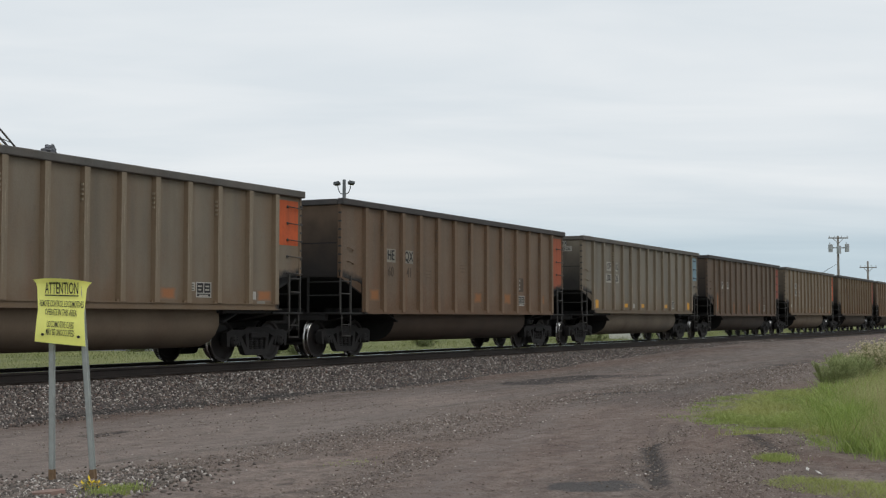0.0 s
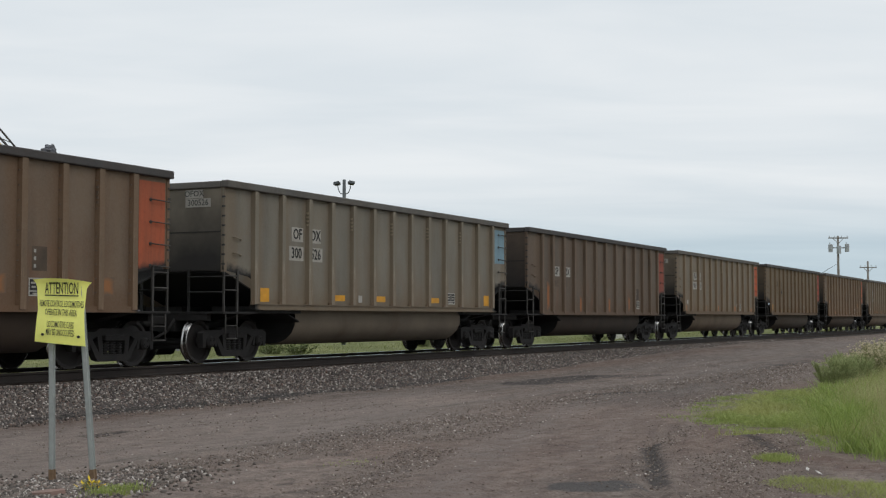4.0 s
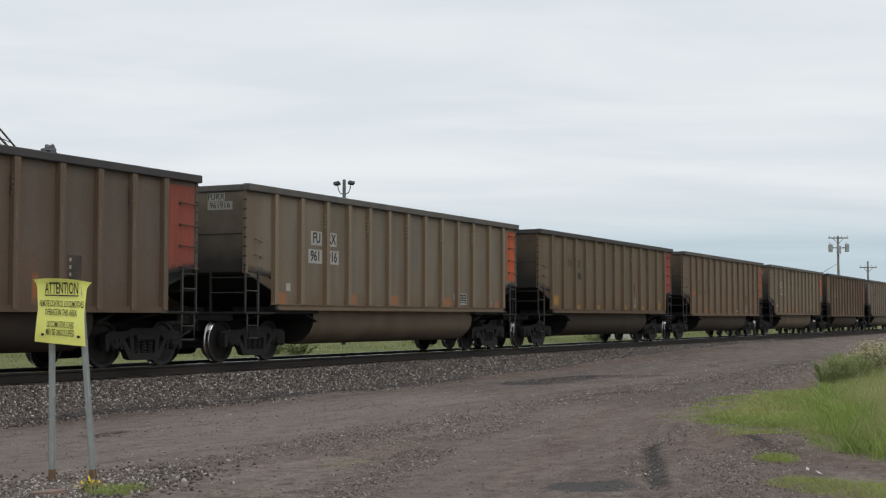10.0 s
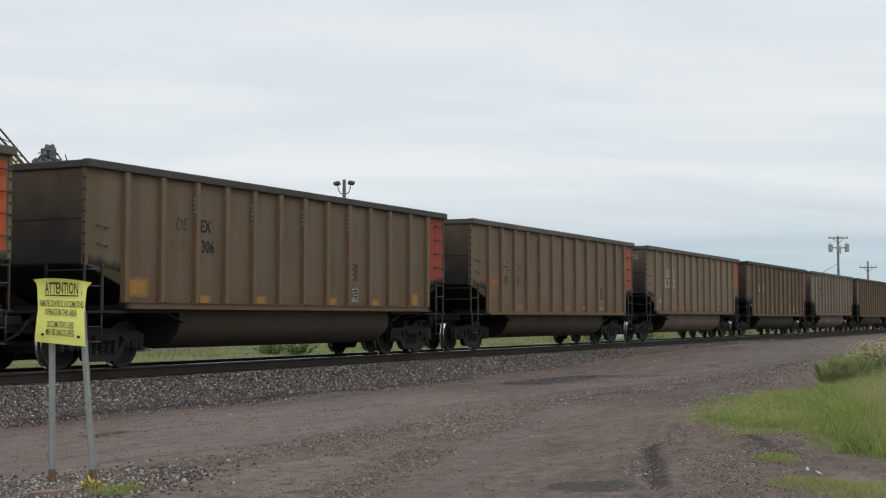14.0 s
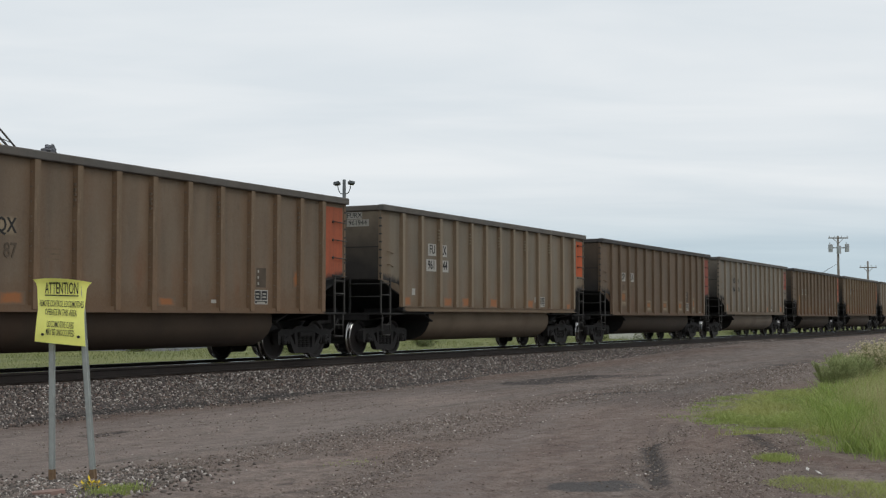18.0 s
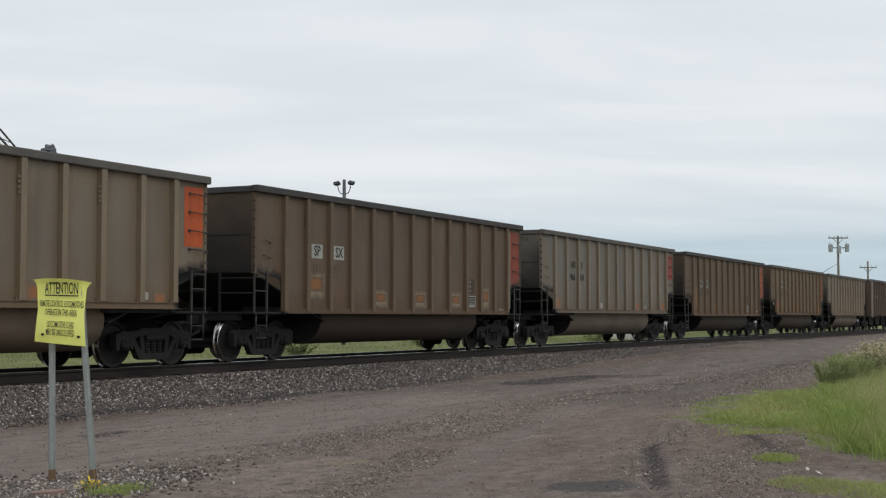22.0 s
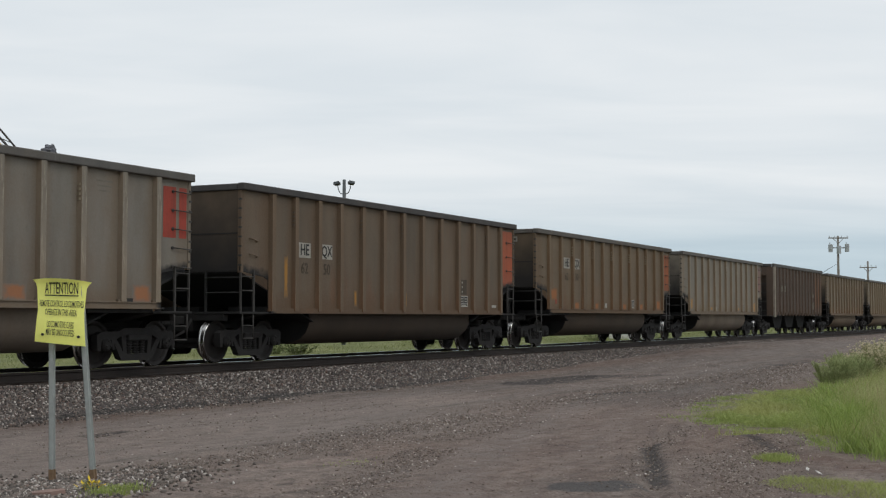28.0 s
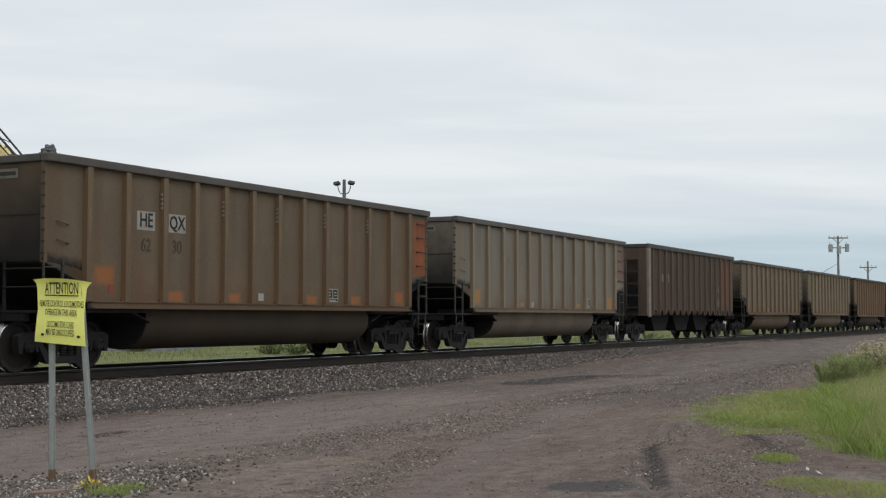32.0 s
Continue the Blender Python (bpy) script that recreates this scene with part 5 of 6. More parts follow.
def hopper_wagon():
    """The older coal hopper: dense ribs, panelled ends with ladder openings, toothed sill."""
    paint = wagon_paint(13, lin(70, 56, 46), 0.25, 0.0)
    rough = wagon_paint(63, lin(80, 65, 54), 0.25, 0.0, 0.4)
    pale = plain("pale_corner_paint", lin(132, 122, 108), 0.75, 0, 0.25, 3)
    sooty = end_paint(13, lin(116, 100, 84))
    rusty = worn_patch(13, lin(124, 76, 38), lin(84, 66, 52), 0.3)
    x0, x1 = -6.1, 7.2
    car = thing("coal_hopper", "dark brown rusty coal hopper with ladder openings in its ends", "freight wagon", "coal wagons of the train")
    side = Geo().box(x0, x1, -HW, -HW + 0.03, 1.2, 3.70).mesh("side_sheet", paint)
    rib = Geo().prism([(-0.09, 0), (-0.06, -0.07), (0.06, -0.07), (0.09, 0)], 1.06, 3.67, "z").mesh("rib", rough)
    chord = Geo().soft(x0 - 0.05, x1 + 0.05, -0.08, 0.06, 3.65, 3.83, 0.02).mesh("top_chord", CHORD)
    corner = Geo().soft(-0.16, 0.14, -0.085, 0.02, 0.92, 3.66, 0.015).mesh("corner_post", pale)
    saw = Geo().prism([(-0.34, 1.2), (0.34, 1.2), (0.14, 1.0), (-0.14, 1.0)], -HW - 0.004, -HW + 0.05, "y").mesh("sill_tooth", rough)
    bay = Geo().box(-0.38, 0.38, -HW - 0.004, -HW + 0.001, 1.25, 3.6).mesh("rusty_bay", rusty)
    middle = Geo().box(-0.03, 0.03, -0.66, 0.66, 1.0, 3.67).mesh("end_wall", sooty)
    strip = Geo().box(-0.03, 0.03, -0.18, 0.18, 1.0, 3.67).mesh("end_strip", rough)
    head = Geo().box(-0.028, 0.028, -HW + 0.36, -0.66, 3.2, 3.67).mesh("end_header", rough)
    back = Geo().box(-0.02, 0.02, -HW + 0.30, -0.6, 1.0, 3.22).mesh("recess_back", sooty)
    rung = Geo().box(-0.05, 0.03, -HW + 0.34, -0.64, -0.02, 0.02).mesh("rung", BAR)
    top = Geo().soft(-0.06, 0.05, -HW + 0.08, HW - 0.08, 3.67, 3.82, 0.018).mesh("end_chord", CHORD)
    sill = Geo().box(-7.3, 7.3, -0.33, 0.33, 0.70, 1.0).mesh("centre_sill", SOOT)
    chute = Geo().prism([(-1.5, 1.2), (1.5, 1.2), (0.75, 0.34), (-0.75, 0.34)], -0.95, 0.95, "y").mesh("chute", SHADE_BLACK)
    far_side = pose(x0 + x1, 0, 0) @ FLIP
    for m in (Matrix(), far_side):
        part("side_sheet", side, car, m)
        part("top_chord", chord, car, m @ pose(0, -HW, 0))
        for k in range(15):
            x = x0 + 0.62 + 0.86 * k
            part("rib", rib, car, m @ pose(x, -HW, 0))
            part("sill_tooth", saw, car, m @ pose(x, 0, 0))
        part("corner_post", corner, car, m @ pose(x0 + 0.12, -HW, 0))
    for k, x in enumerate((5.36, 6.22, 6.86)):
        part("rusty_bay", bay, car, pose(x, 0.0003 * k, 0) @ Matrix.Diagonal((1 if k < 2 else 0.7, 1, 1, 1)))
    for x, s in ((x0, 1), (x1, -1)):
        part("end_wall", middle, car, pose(x, 0, 0))
        part("end_chord", top, car, pose(x, 0, 0))
        for m in (Matrix(), FLIP):
            e = pose(x, 0, 0) @ m
            part("end_strip", strip, car, e @ pose(0, -HW + 0.19, 0))
            part("end_header", head, car, e)
            part("recess_back", back, car, pose(x + 0.32 * s, 0, 0) @ m)
            for z in (1.3, 1.78, 2.26, 2.74):
                part("rung", rung, car, e @ pose(0, 0, z))
    for m in (Matrix(), FLIP):
        part("end_platform", shared("end_platform", g_platform, SOOT), car, m)
    part("centre_sill", sill, car)
    for x in (-2.6, 0.5, 3.6):
        part("chute", chute, car, pose(x, 0, 0))
    for x, z, w, h in ((-4.3, 2.5, 0.13, 0.3), (-3.48, 2.5, 0.09, 0.3), (4.35, 1.6, 0.08, 0.42), (4.35, 2.2, 0.06, 0.25)):
        plate(car, "mark_bar", x, z, w, h, PALE, 0.078)
    return car, running_gear(car)


TRAIN = []


def make_train():
    for i, spec in enumerate(SPECS):
        if spec is None:
            car, wheels = hopper_wagon()
        else:
            car, wheels = gondola(i, spec)
            extra_marks(car, spec, i)
        car.matrix_basis = pose(FIRST_X + PITCH * i + SLACK.get(i, 0.0), TRACK_Y, RAIL_Z + LIFT)
        TRAIN.append((car, wheels))


make_train()


# ---------------------------------------------------------------- the warning sign
def board_y(x, z):
    """How far the thin board is bent back at a point of it."""
    u, v = x / 0.25, (z - 1.68) / 0.31
    return 0.035 * u * u + 0.05 * max(v - 0.75, 0) * 4 * u * u - 0.03 * max(v - 0.8, 0) * 5 + 0.02 * math.sin(2.2 * v)


def make_sign():
    lime = plain("lime_yellow_sign_paint", (0.98, 0.985, 0.24, 1), 0.4, 0.0, 0.06, 3, 0.05)
    galv = plain("galvanised_post", lin(158, 163, 160), 0.6, 0.15, 0.15, 10, 0.15)
    rusty = plain("rusty_post_foot", lin(128, 104, 80), 0.9, 0, 0.4, 9, 0.3)
    ink = plain("sign_ink", lin(34, 36, 22), 0.6, 0, 0.1, 6)
    sign = thing("warning_sign", "lime-yellow bent warning sign on two galvanised posts in gravel", "sign", at=pose(10.2, 9.11, 0, 0, 0, -63.5))
    for bx, tx in ((-0.224, -0.245), (0.182, 0.07)):
        top = 1.95
        lean = math.atan2(tx - bx, 1.4)
        prof = [(-0.036, 0.012), (-0.036, 0.018), (-0.018, 0.018), (-0.012, -0.014), (0.012, -0.014), (0.018, 0.018), (0.036, 0.018), (0.036, 0.012), (0.022, 0.012), (0.017, -0.02), (-0.017, -0.02), (-0.022, 0.012)]
        me = Geo().prism(prof, 0.08, top, "z").mesh("post", galv)
        p = part("post", me, sign, pose(bx, 0.06, 0, 0, math.degrees(lean), 0) @ Matrix.Diagonal((0.9, 0.9, 1, 1)), "galvanised steel channel post")
        part("post_foot", Geo().prism(prof, -0.2, 0.12, "z").mesh("post_foot", rusty), p, pose(0, -0.001, 0) @ Matrix.Diagonal((1.08, 1.08, 1, 1)), "rusty post foot")
    cx, nx, nz = -0.15, 16, 16
    v, f = [], []
    for side in (0, 1):
        for i in range(nx + 1):
            for j in range(nz + 1):
                x, z = -0.25 + 0.5 * i / nx, 1.37 + 0.62 * j / nz
                wide = 1.0 + 0.16 * max((z - 1.9) / 0.09, 0) ** 2 - 0.09 * (1 - abs(z - 1.68) / 0.31)
                drop = -0.05 * (i / nx) * (1 - j / nz) + (j / nz) ** 4 * (0.09 * (i / nx) * (1 - i / nx) - 0.011 - 0.03 * i / nx)
                v.append((x * wide, board_y(x, z) + 0.004 * side, z + drop))
    k = (nx + 1) * (nz + 1)
    at = lambda s, i, j: s * k + i * (nz + 1) + j
    for i in range(nx):
        for j in range(nz):
            f.append((at(0, i, j), at(0, i + 1, j), at(0, i + 1, j + 1), at(0, i, j + 1)))
            f.append((at(1, i, j), at(1, i, j + 1), at(1, i + 1, j + 1), at(1, i + 1, j)))
    for i in range(nx):
        f += [(at(0, i, 0), at(1, i, 0), at(1, i + 1, 0), at(0, i + 1, 0)), (at(0, i, nz), at(0, i + 1, nz), at(1, i + 1, nz), at(1, i, nz))]
    for j in range(nz):
        f += [(at(0, 0, j), at(0, 0, j + 1), at(1, 0, j + 1), at(1, 0, j)), (at(0, nx, j), at(1, nx, j), at(1, nx, j + 1), at(0, nx, j + 1))]
    g = Geo().add(v, f, True)
    board = part("board", g.mesh("board", lime), sign, pose(cx, 0, 0), "bent lime-yellow sheet with black lettering")
    rows = [("ATTENTION", 1.89, 0.155, 0.325), ("REMOTE CONTROL LOCOMOTIVES", 1.745, 0.085, 0.43), ("OPERATE IN THIS AREA", 1.665, 0.085, 0.31),
            ("LOCOMOTIVE CABS", 1.55, 0.085, 0.26), ("MAY BE UNOCCUPIED", 1.475, 0.085, 0.275)]
    for text, z, size, width in rows:
        me = words(text, size, 0.0, 0.008)
        xs = [q.co.x for q in me.vertices]
        k = width / (max(xs) - min(xs))
        for q in me.vertices:
            x = q.co.x * k + 0.01
            zz = z + q.co.z
            q.co = (x, board_y(x, zz) - 0.016, zz - 0.05 * (x / 0.5 + 0.5) * (1 - (zz - 1.37) / 0.62))
        me.materials.append(ink)
        part("lettering", me, board)
    ul = [(-0.155 + 0.33 * k / 10) for k in range(11)]
    bend = lambda x, z: (x, board_y(x, z) - 0.016, z - 0.05 * (x / 0.5 + 0.5) * (1 - (z - 1.37) / 0.62))
    part("underline", Geo().add([bend(x, 1.832) for x in ul] + [bend(x, 1.821) for x in ul], [(k, k + 1, k + 12, k + 11) for k in range(10)]).mesh("underline", ink), board)
    for x in (-0.165, 0.185):
        part("bolt_head", Geo().cyl((x, board_y(x, 1.45) + 0.01, 1.445 - 0.07 * (x + 0.25)), (x, board_y(x, 1.45) - 0.012, 1.445 - 0.07 * (x + 0.25)), 0.014, 8).mesh("bolt_head", ink), board)


make_sign()


# ---------------------------------------------------------------- poles and yard behind the train
def spot(d, right):
    """A place d metres ahead of the eye on the ground and so far to its right."""
    return d * math.cos(YAW) + right * math.sin(YAW), d * math.sin(YAW) - right * math.cos(YAW)


def make_poles():
    wood = plain("grey_pole_wood", lin(128, 122, 114), 0.9, 0, 0.25, 5, 0.3)
    can = plain("transformer_grey_paint", lin(168, 172, 174), 0.5, 0.1, 0.1, 3)
    lampm = plain("dark_lamp_metal", lin(40, 42, 44), 0.5, 0.1, 0.2, 6)
    glass = plain("lamp_glass", lin(70, 78, 82), 0.2, 0, 0.1, 6)
    for d, right, top, full in ((172, 50.6, 12.1, True), (198, 62.6, 9.95, False)):
        x, y = spot(d, right)
        pole = thing("utility_pole", "grey wooden utility pole with a crossarm" + (" and three transformers" if full else ""), "utility pole", "utility poles", at=pose(x, y, 0, 0, 0, -63.5))
        part("pole_shaft", Geo().cyl((0, 0, -0.5), (0, 0, top), 0.19, 10, 0.13).mesh("pole_shaft", wood), pole)
        z = top - (0.25 if full else 0.9)
        part("crossarm", Geo().soft(-1.25, 1.25, -0.2, -0.08, z - 0.1, z + 0.04, 0.01).mesh("crossarm", wood), pole)
        part("brace", Geo().pipe([(-0.7, -0.14, z - 0.06), (0, -0.14, z - 0.75), (0.7, -0.14, z - 0.06)], 0.035, 6).mesh("brace", wood), pole)
        for k in (-1.15, -0.45, 0.45, 1.15):
            part("insulator", Geo().lathe([(0.0, z + 0.28), (0.05, z + 0.26), (0.07, z + 0.15), (0.03, z + 0.13), (0.03, z + 0.02)], 8, "z").mesh("insulator", can), pole, pose(k, -0.14, 0))
        if full:
            for k, zz in ((-1.05, 10.55), (0.0, 10.35), (1.05, 10.6)):
                g = Geo().cyl((k, -0.35, zz - 0.55), (k, -0.35, zz + 0.4), 0.28, 12)
                g.cyl((k, -0.35, zz + 0.4), (k, -0.35, zz + 0.48), 0.28, 12, 0.12).cyl((k - 0.1, -0.35, zz + 0.45), (k - 0.1, -0.35, zz + 0.7), 0.04, 6)
                part("transformer", g.mesh("transformer", can), pole, label="grey transformer can")
            part("transformer_beam", Geo().box(-1.3, 1.3, -0.12, 0.0, 10.5, 10.62).mesh("transformer_beam", wood), pole)
    x, y = spot(172, 50.6)
    ax, ay = spot(215, 48)
    pts = [Vector((x, y, 8.6)).lerp(Vector((ax, ay, 4.0)), k / 8) - Vector((0, 0, 0.9 * math.sin(math.pi * k / 8))) for k in range(9)]
    tagged(new("overhead_wire", Geo().pipe(pts, 0.03, 5).mesh("overhead_wire", lampm)), "dark slack overhead wire hung from a pole", "wire")
    x, y = spot(80, -5.9)
    fl = thing("floodlight_pole", "steel yard pole with two dark floodlights", "floodlight", at=pose(x, y, 0, 0, 0, -63.5))
    steel = plain("pole_steel", lin(96, 100, 102), 0.6, 0.3, 0.2, 4)
    part("pole_shaft", Geo().cyl((0, 0, 0), (0, 0, 9.85), 0.13, 10, 0.1).mesh("pole_shaft", steel), fl)
    for s in (-1, 1):
        part("lamp_arm", Geo().pipe([(0, 0, 8.95), (s * 0.25, -0.03, 9.05), (s * 0.36, -0.05, 9.3), (s * 0.38, -0.05, 9.5)], 0.03, 6).mesh("lamp_arm", steel), fl)
        g = Geo().soft(-0.19, 0.19, -0.16, 0.12, -0.10, 0.10, 0.035)
        h = part("lamp_head", g.mesh("lamp_head", lampm), fl, pose(s * 0.42, -0.08, 9.62 + 0.02 * s, -14, 8 * s, 20 * s), "dark floodlight head")
        part("lamp_lens", Geo().box(-0.15, 0.15, -0.166, -0.15, -0.07, 0.07).mesh("lamp_lens", glass), h)


make_poles()


def make_yard():
    """Yellow crane boom and scrap heap that stand over the wagons."""
    yellow = plain("crane_yellow_paint", lin(240, 214, 150), 0.6, 0, 0.15, 1.5)
    dark = plain("crane_dark_steel", lin(60, 58, 58), 0.7, 0.1, 0.25, 3)
    x, y = spot(70, -23.6)
    crane = thing("crane", "yellow scrap crane with a dark cable boom", "crane", at=pose(x, y, 0, 0, 0, -63.5))
    part("undercarriage", Geo().soft(-3.2, 1.6, -1.6, 1.6, 0.0, 1.4, 0.15).mesh("undercarriage", dark), crane)
    part("house", Geo().prism([(-3.4, 1.4), (1.6, 1.4), (1.9, 6.2), (1.9, 8.9), (0.6, 10.6), (-3.4, 10.6)], -1.3, 1.3, "y").mesh("house", yellow), crane, label="yellow crane house")
    for yy in (-0.9, 0.9):
        part("boom_rail", Geo().cyl((-0.6, yy, 12.43), (3.4, yy, 7.75), 0.055, 8).mesh("boom_rail", dark), crane)
        part("boom_rail", Geo().cyl((-0.6, yy, 11.95), (3.0, yy, 8.02), 0.04, 8).mesh("boom_rail", dark), crane)
    for k in range(13):
        a = k / 12
        top, low = (-0.6 + 4.0 * a, 12.43 - 4.68 * a), (-0.6 + 3.6 * a, 11.95 - 3.93 * a)
        part("boom_strut", Geo().cyl((top[0], -0.9, top[1]), (low[0], -0.9, low[1]), 0.028, 6).mesh("boom_strut", dark), crane)
        if k % 2 == 0:
            part("boom_strut", Geo().cyl((top[0], -0.9, top[1]), (top[0], 0.9, top[1]), 0.028, 6).mesh("boom_strut", dark), crane)
    part("boom_plate", Geo().prism([(-0.6, 11.86), (2.0, 8.95), (0.0, 8.95), (-0.6, 9.3)], -0.2, 0.2, "y").mesh("boom_plate", yellow), crane, label="pale yellow boom plate")
    hx, hy = spot(74, -21.8)
    rust = plain("mixed_scrap_metal", lin(98, 99, 106), 0.75, 0.1, 0.4, 1.2, 0.5)
    heap = thing("scrap_heap", "grey heap of mixed scrap metal", "scrap heap", at=pose(hx, hy, 0, 0, 0, -63.5))
    n, v, f = 14, [], []
    for i in range(n):
        for j in range(n):
            a, b = i / (n - 1) * 2 - 1, j / (n - 1) * 2 - 1
            z = 10.6 * max(1 - abs(a) ** 1.25, 0) * max(1 - b * b, 0) * (0.9 + 0.35 * noise.noise((a * 3, b * 3, 1)))
            v.append((a * 9, b * 9, z))
    for i in range(n - 1):
        for j in range(n - 1):
            f.append((i * n + j, (i + 1) * n + j, (i + 1) * n + j + 1, i * n + j + 1))
    part("heap_body", Geo().add(v, f).mesh("heap_body", rust), heap)
    for a, b, c in (((0.1, 0, 10.9), (0.42, 0, 10.72), (0.72, 0, 10.3)), ((1.02, 0, 10.2), (0.98, 0, 10.42), (0.9, 0, 10.62)), ((-0.1, 0, 10.75), (-0.4, 0, 10.6), (-0.55, 0, 10.4))):
        part("bent_rod", Geo().pipe([a, b, c], 0.035, 5).mesh("bent_rod", dark), heap)
    rng = random.Random(3)
    for k in range(70):
        a, r = rng.uniform(0, 6.28), (0.3 if k < 30 else 1.2) * rng.uniform(0, 1) ** 0.7
        px, py = r * math.cos(a), r * math.sin(a)
        h = 10.75 + rng.uniform(-0.5, 0.25) if k < 30 else 10.75 - 0.75 * r + rng.uniform(-0.5, 0.0)
        if k % 9 == 8:
            me = Geo().pipe([(0, 0, 0), (rng.uniform(-0.4, 0.4), 0.1, rng.uniform(0, 0.25)), (rng.uniform(-0.8, 0.8), 0.2, rng.uniform(-0.4, 0.0))], 0.03, 5).mesh("bent_rod", dark)
            part("bent_rod", me, heap, pose(px, py, h))
        else:
            me = Geo().soft(-0.22, 0.22, -0.18, 0.18, -0.10, 0.10, 0.04).mesh("scrap_piece", rust)
            part("scrap_piece", me, heap, pose(px, py, h, rng.uniform(0, 90), rng.uniform(0, 90), rng.uniform(0, 90)))


make_yard()


# ---------------------------------------------------------------- plants
def leaf_mat(name, a, b, c, dry=None):
    s = Shade(name)
    g = s.n("ShaderNodeNewGeometry")
    r = s.n("ShaderNodeValToRGB")
    r.color_ramp.elements[0].color, r.color_ramp.elements[1].color = a, c
    r.color_ramp.elements.new(0.55).color = b
    s.link(g.outputs["Random Per Island"], r.inputs[0])
    c = s.mix(s.ramp(s.noise(0.9, 3), 0.3, 0.7), s.mix(0.5, r.outputs[0], tone(a, 0.8)), r.outputs[0])
    # dark blotches painted in for the shadow between clumps
    c = s.mix(s.math("MULTIPLY", s.ramp(s.noise(3.6, 4, (1, 1, 1), (2, 6, 0), 0.6), 0.5, 0.66), 0.55), c, tone(a, 0.62))
    if dry:
        c = s.mix(s.math("MULTIPLY", s.ramp(s.noise(0.5, 4, (0.6, 1, 1), (3, 1, 0)), 0.48, 0.66), 0.4), c, dry)
    m = s.done(c, 0.6)
    thin, both = s.n("ShaderNodeBsdfTranslucent"), s.n("ShaderNodeMixShader")
    s.link(c, thin.inputs["Color"])
    both.inputs[0].default_value = 0.4
    s.link(s.b.outputs[0], both.inputs[1])
    s.link(thin.outputs[0], both.inputs[2])
    s.link(both.outputs[0], s.t.nodes["Material Output"].inputs["Surface"])
    return m


GRASS = leaf_mat("fresh_grass", lin(140, 158, 80), lin(162, 176, 98), lin(192, 198, 128), lin(184, 174, 116))
HIGH = leaf_mat("high_grass", lin(146, 158, 92), lin(172, 178, 114), lin(204, 202, 146), lin(196, 184, 132))
FIELD = leaf_mat("field_grass", lin(96, 108, 54), lin(122, 132, 72), lin(160, 160, 108))
DRY = leaf_mat("dry_straw", lin(164, 154, 108), lin(190, 178, 132), lin(206, 196, 156))
SHRUB = leaf_mat("shrub_leaves", lin(70, 84, 44), lin(96, 108, 58), lin(124, 130, 80))
TUSSOCK = leaf_mat("tussock_grass", lin(134, 156, 74), lin(154, 174, 90), lin(184, 196, 120))
TALL = leaf_mat("tall_weed_leaves", lin(146, 158, 104), lin(166, 176, 122), lin(190, 194, 144))
WEED = leaf_mat("weed_leaves", lin(128, 134, 88), lin(152, 154, 108), lin(180, 174, 132))


def blades(name, x, y, z, h, w, mat, label, category, seed, bend=0.45):
    """Grass as one object: each blade a bent tapering strip of three steps."""
    rng = np.random.default_rng(seed)
    n = len(x)
    q = rng.uniform(0, 6.283, n)
    face = rng.uniform(0, 6.283, n)
    b = bend * rng.uniform(0.2, 1.5, n) * h
    dx, dy = np.cos(q) * b, np.sin(q) * b
    wx, wy = np.cos(face) * w, np.sin(face) * w
    v = np.zeros((n, 7, 3))
    for k, (s, t, ww) in enumerate(((0, 0, 1.0), (0.25, 0.45, 0.85), (0.62, 0.8, 0.55))):
        for e, sg in enumerate((-1, 1)):
            v[:, 2 * k + e, 0] = x + dx * s + sg * wx * ww
            v[:, 2 * k + e, 1] = y + dy * s + sg * wy * ww
            v[:, 2 * k + e, 2] = z + h * t
    v[:, 6, 0], v[:, 6, 1], v[:, 6, 2] = x + dx * 1.15, y + dy * 1.15, z + h * 0.98
    quad = np.array([(0, 1, 3, 2), (2, 3, 5, 4)])
    base = 7 * np.arange(n)[:, None]
    loops = np.concatenate([quad.reshape(1, 8) + base, np.array([[4, 5, 6]]) + base], 1).astype(np.int32)
    me = bpy.data.meshes.new(name)
    me.vertices.add(n * 7)
    me.vertices.foreach_set("co", v.reshape(-1))
    me.loops.add(n * 11)
    me.loops.foreach_set("vertex_index", loops.reshape(-1))
    me.polygons.add(n * 3)
    me.polygons.foreach_set("loop_start", (np.array([0, 4, 8])[None] + 11 * np.arange(n)[:, None]).reshape(-1).astype(np.int32))
    me.update(calc_edges=True)
    me.materials.append(mat)
    return tagged(new(name, me), label, category, kind="stuff")


def inside(x, y, poly):
    hit = np.zeros(len(x), bool)
    for (x0, y0), (x1, y1) in zip(poly, poly[1:] + poly[:1]):
        hit ^= ((y0 > y) != (y1 > y)) & (x < (x1 - x0) * (y - y0) / (y1 - y0 + 1e-12) + x0)
    return hit


PATCH = [(13.1, 3.15), (13.9, 3.05), (13.7, 2.55), (13.6, 2.2), (13.9, 1.7), (13, 0.8), (11, 0.8), (11.6, 1.6), (12.3, 2.1), (12.55, 2.6)]


def heights(x, y):
    return HEIGHT.at(np.asarray(x), np.asarray(y))


def edge_way(x, y, poly):
    """Distance of each point from the outline."""
    best = np.full(len(x), 1e9)
    for (x0, y0), (x1, y1) in zip(poly, poly[1:] + poly[:1]):
        px, py = x1 - x0, y1 - y0
        s = np.clip(((x - x0) * px + (y - y0) * py) / (px * px + py * py), 0, 1)
        best = np.minimum(best, np.hypot(x - x0 - s * px, y - y0 - s * py))
    return best


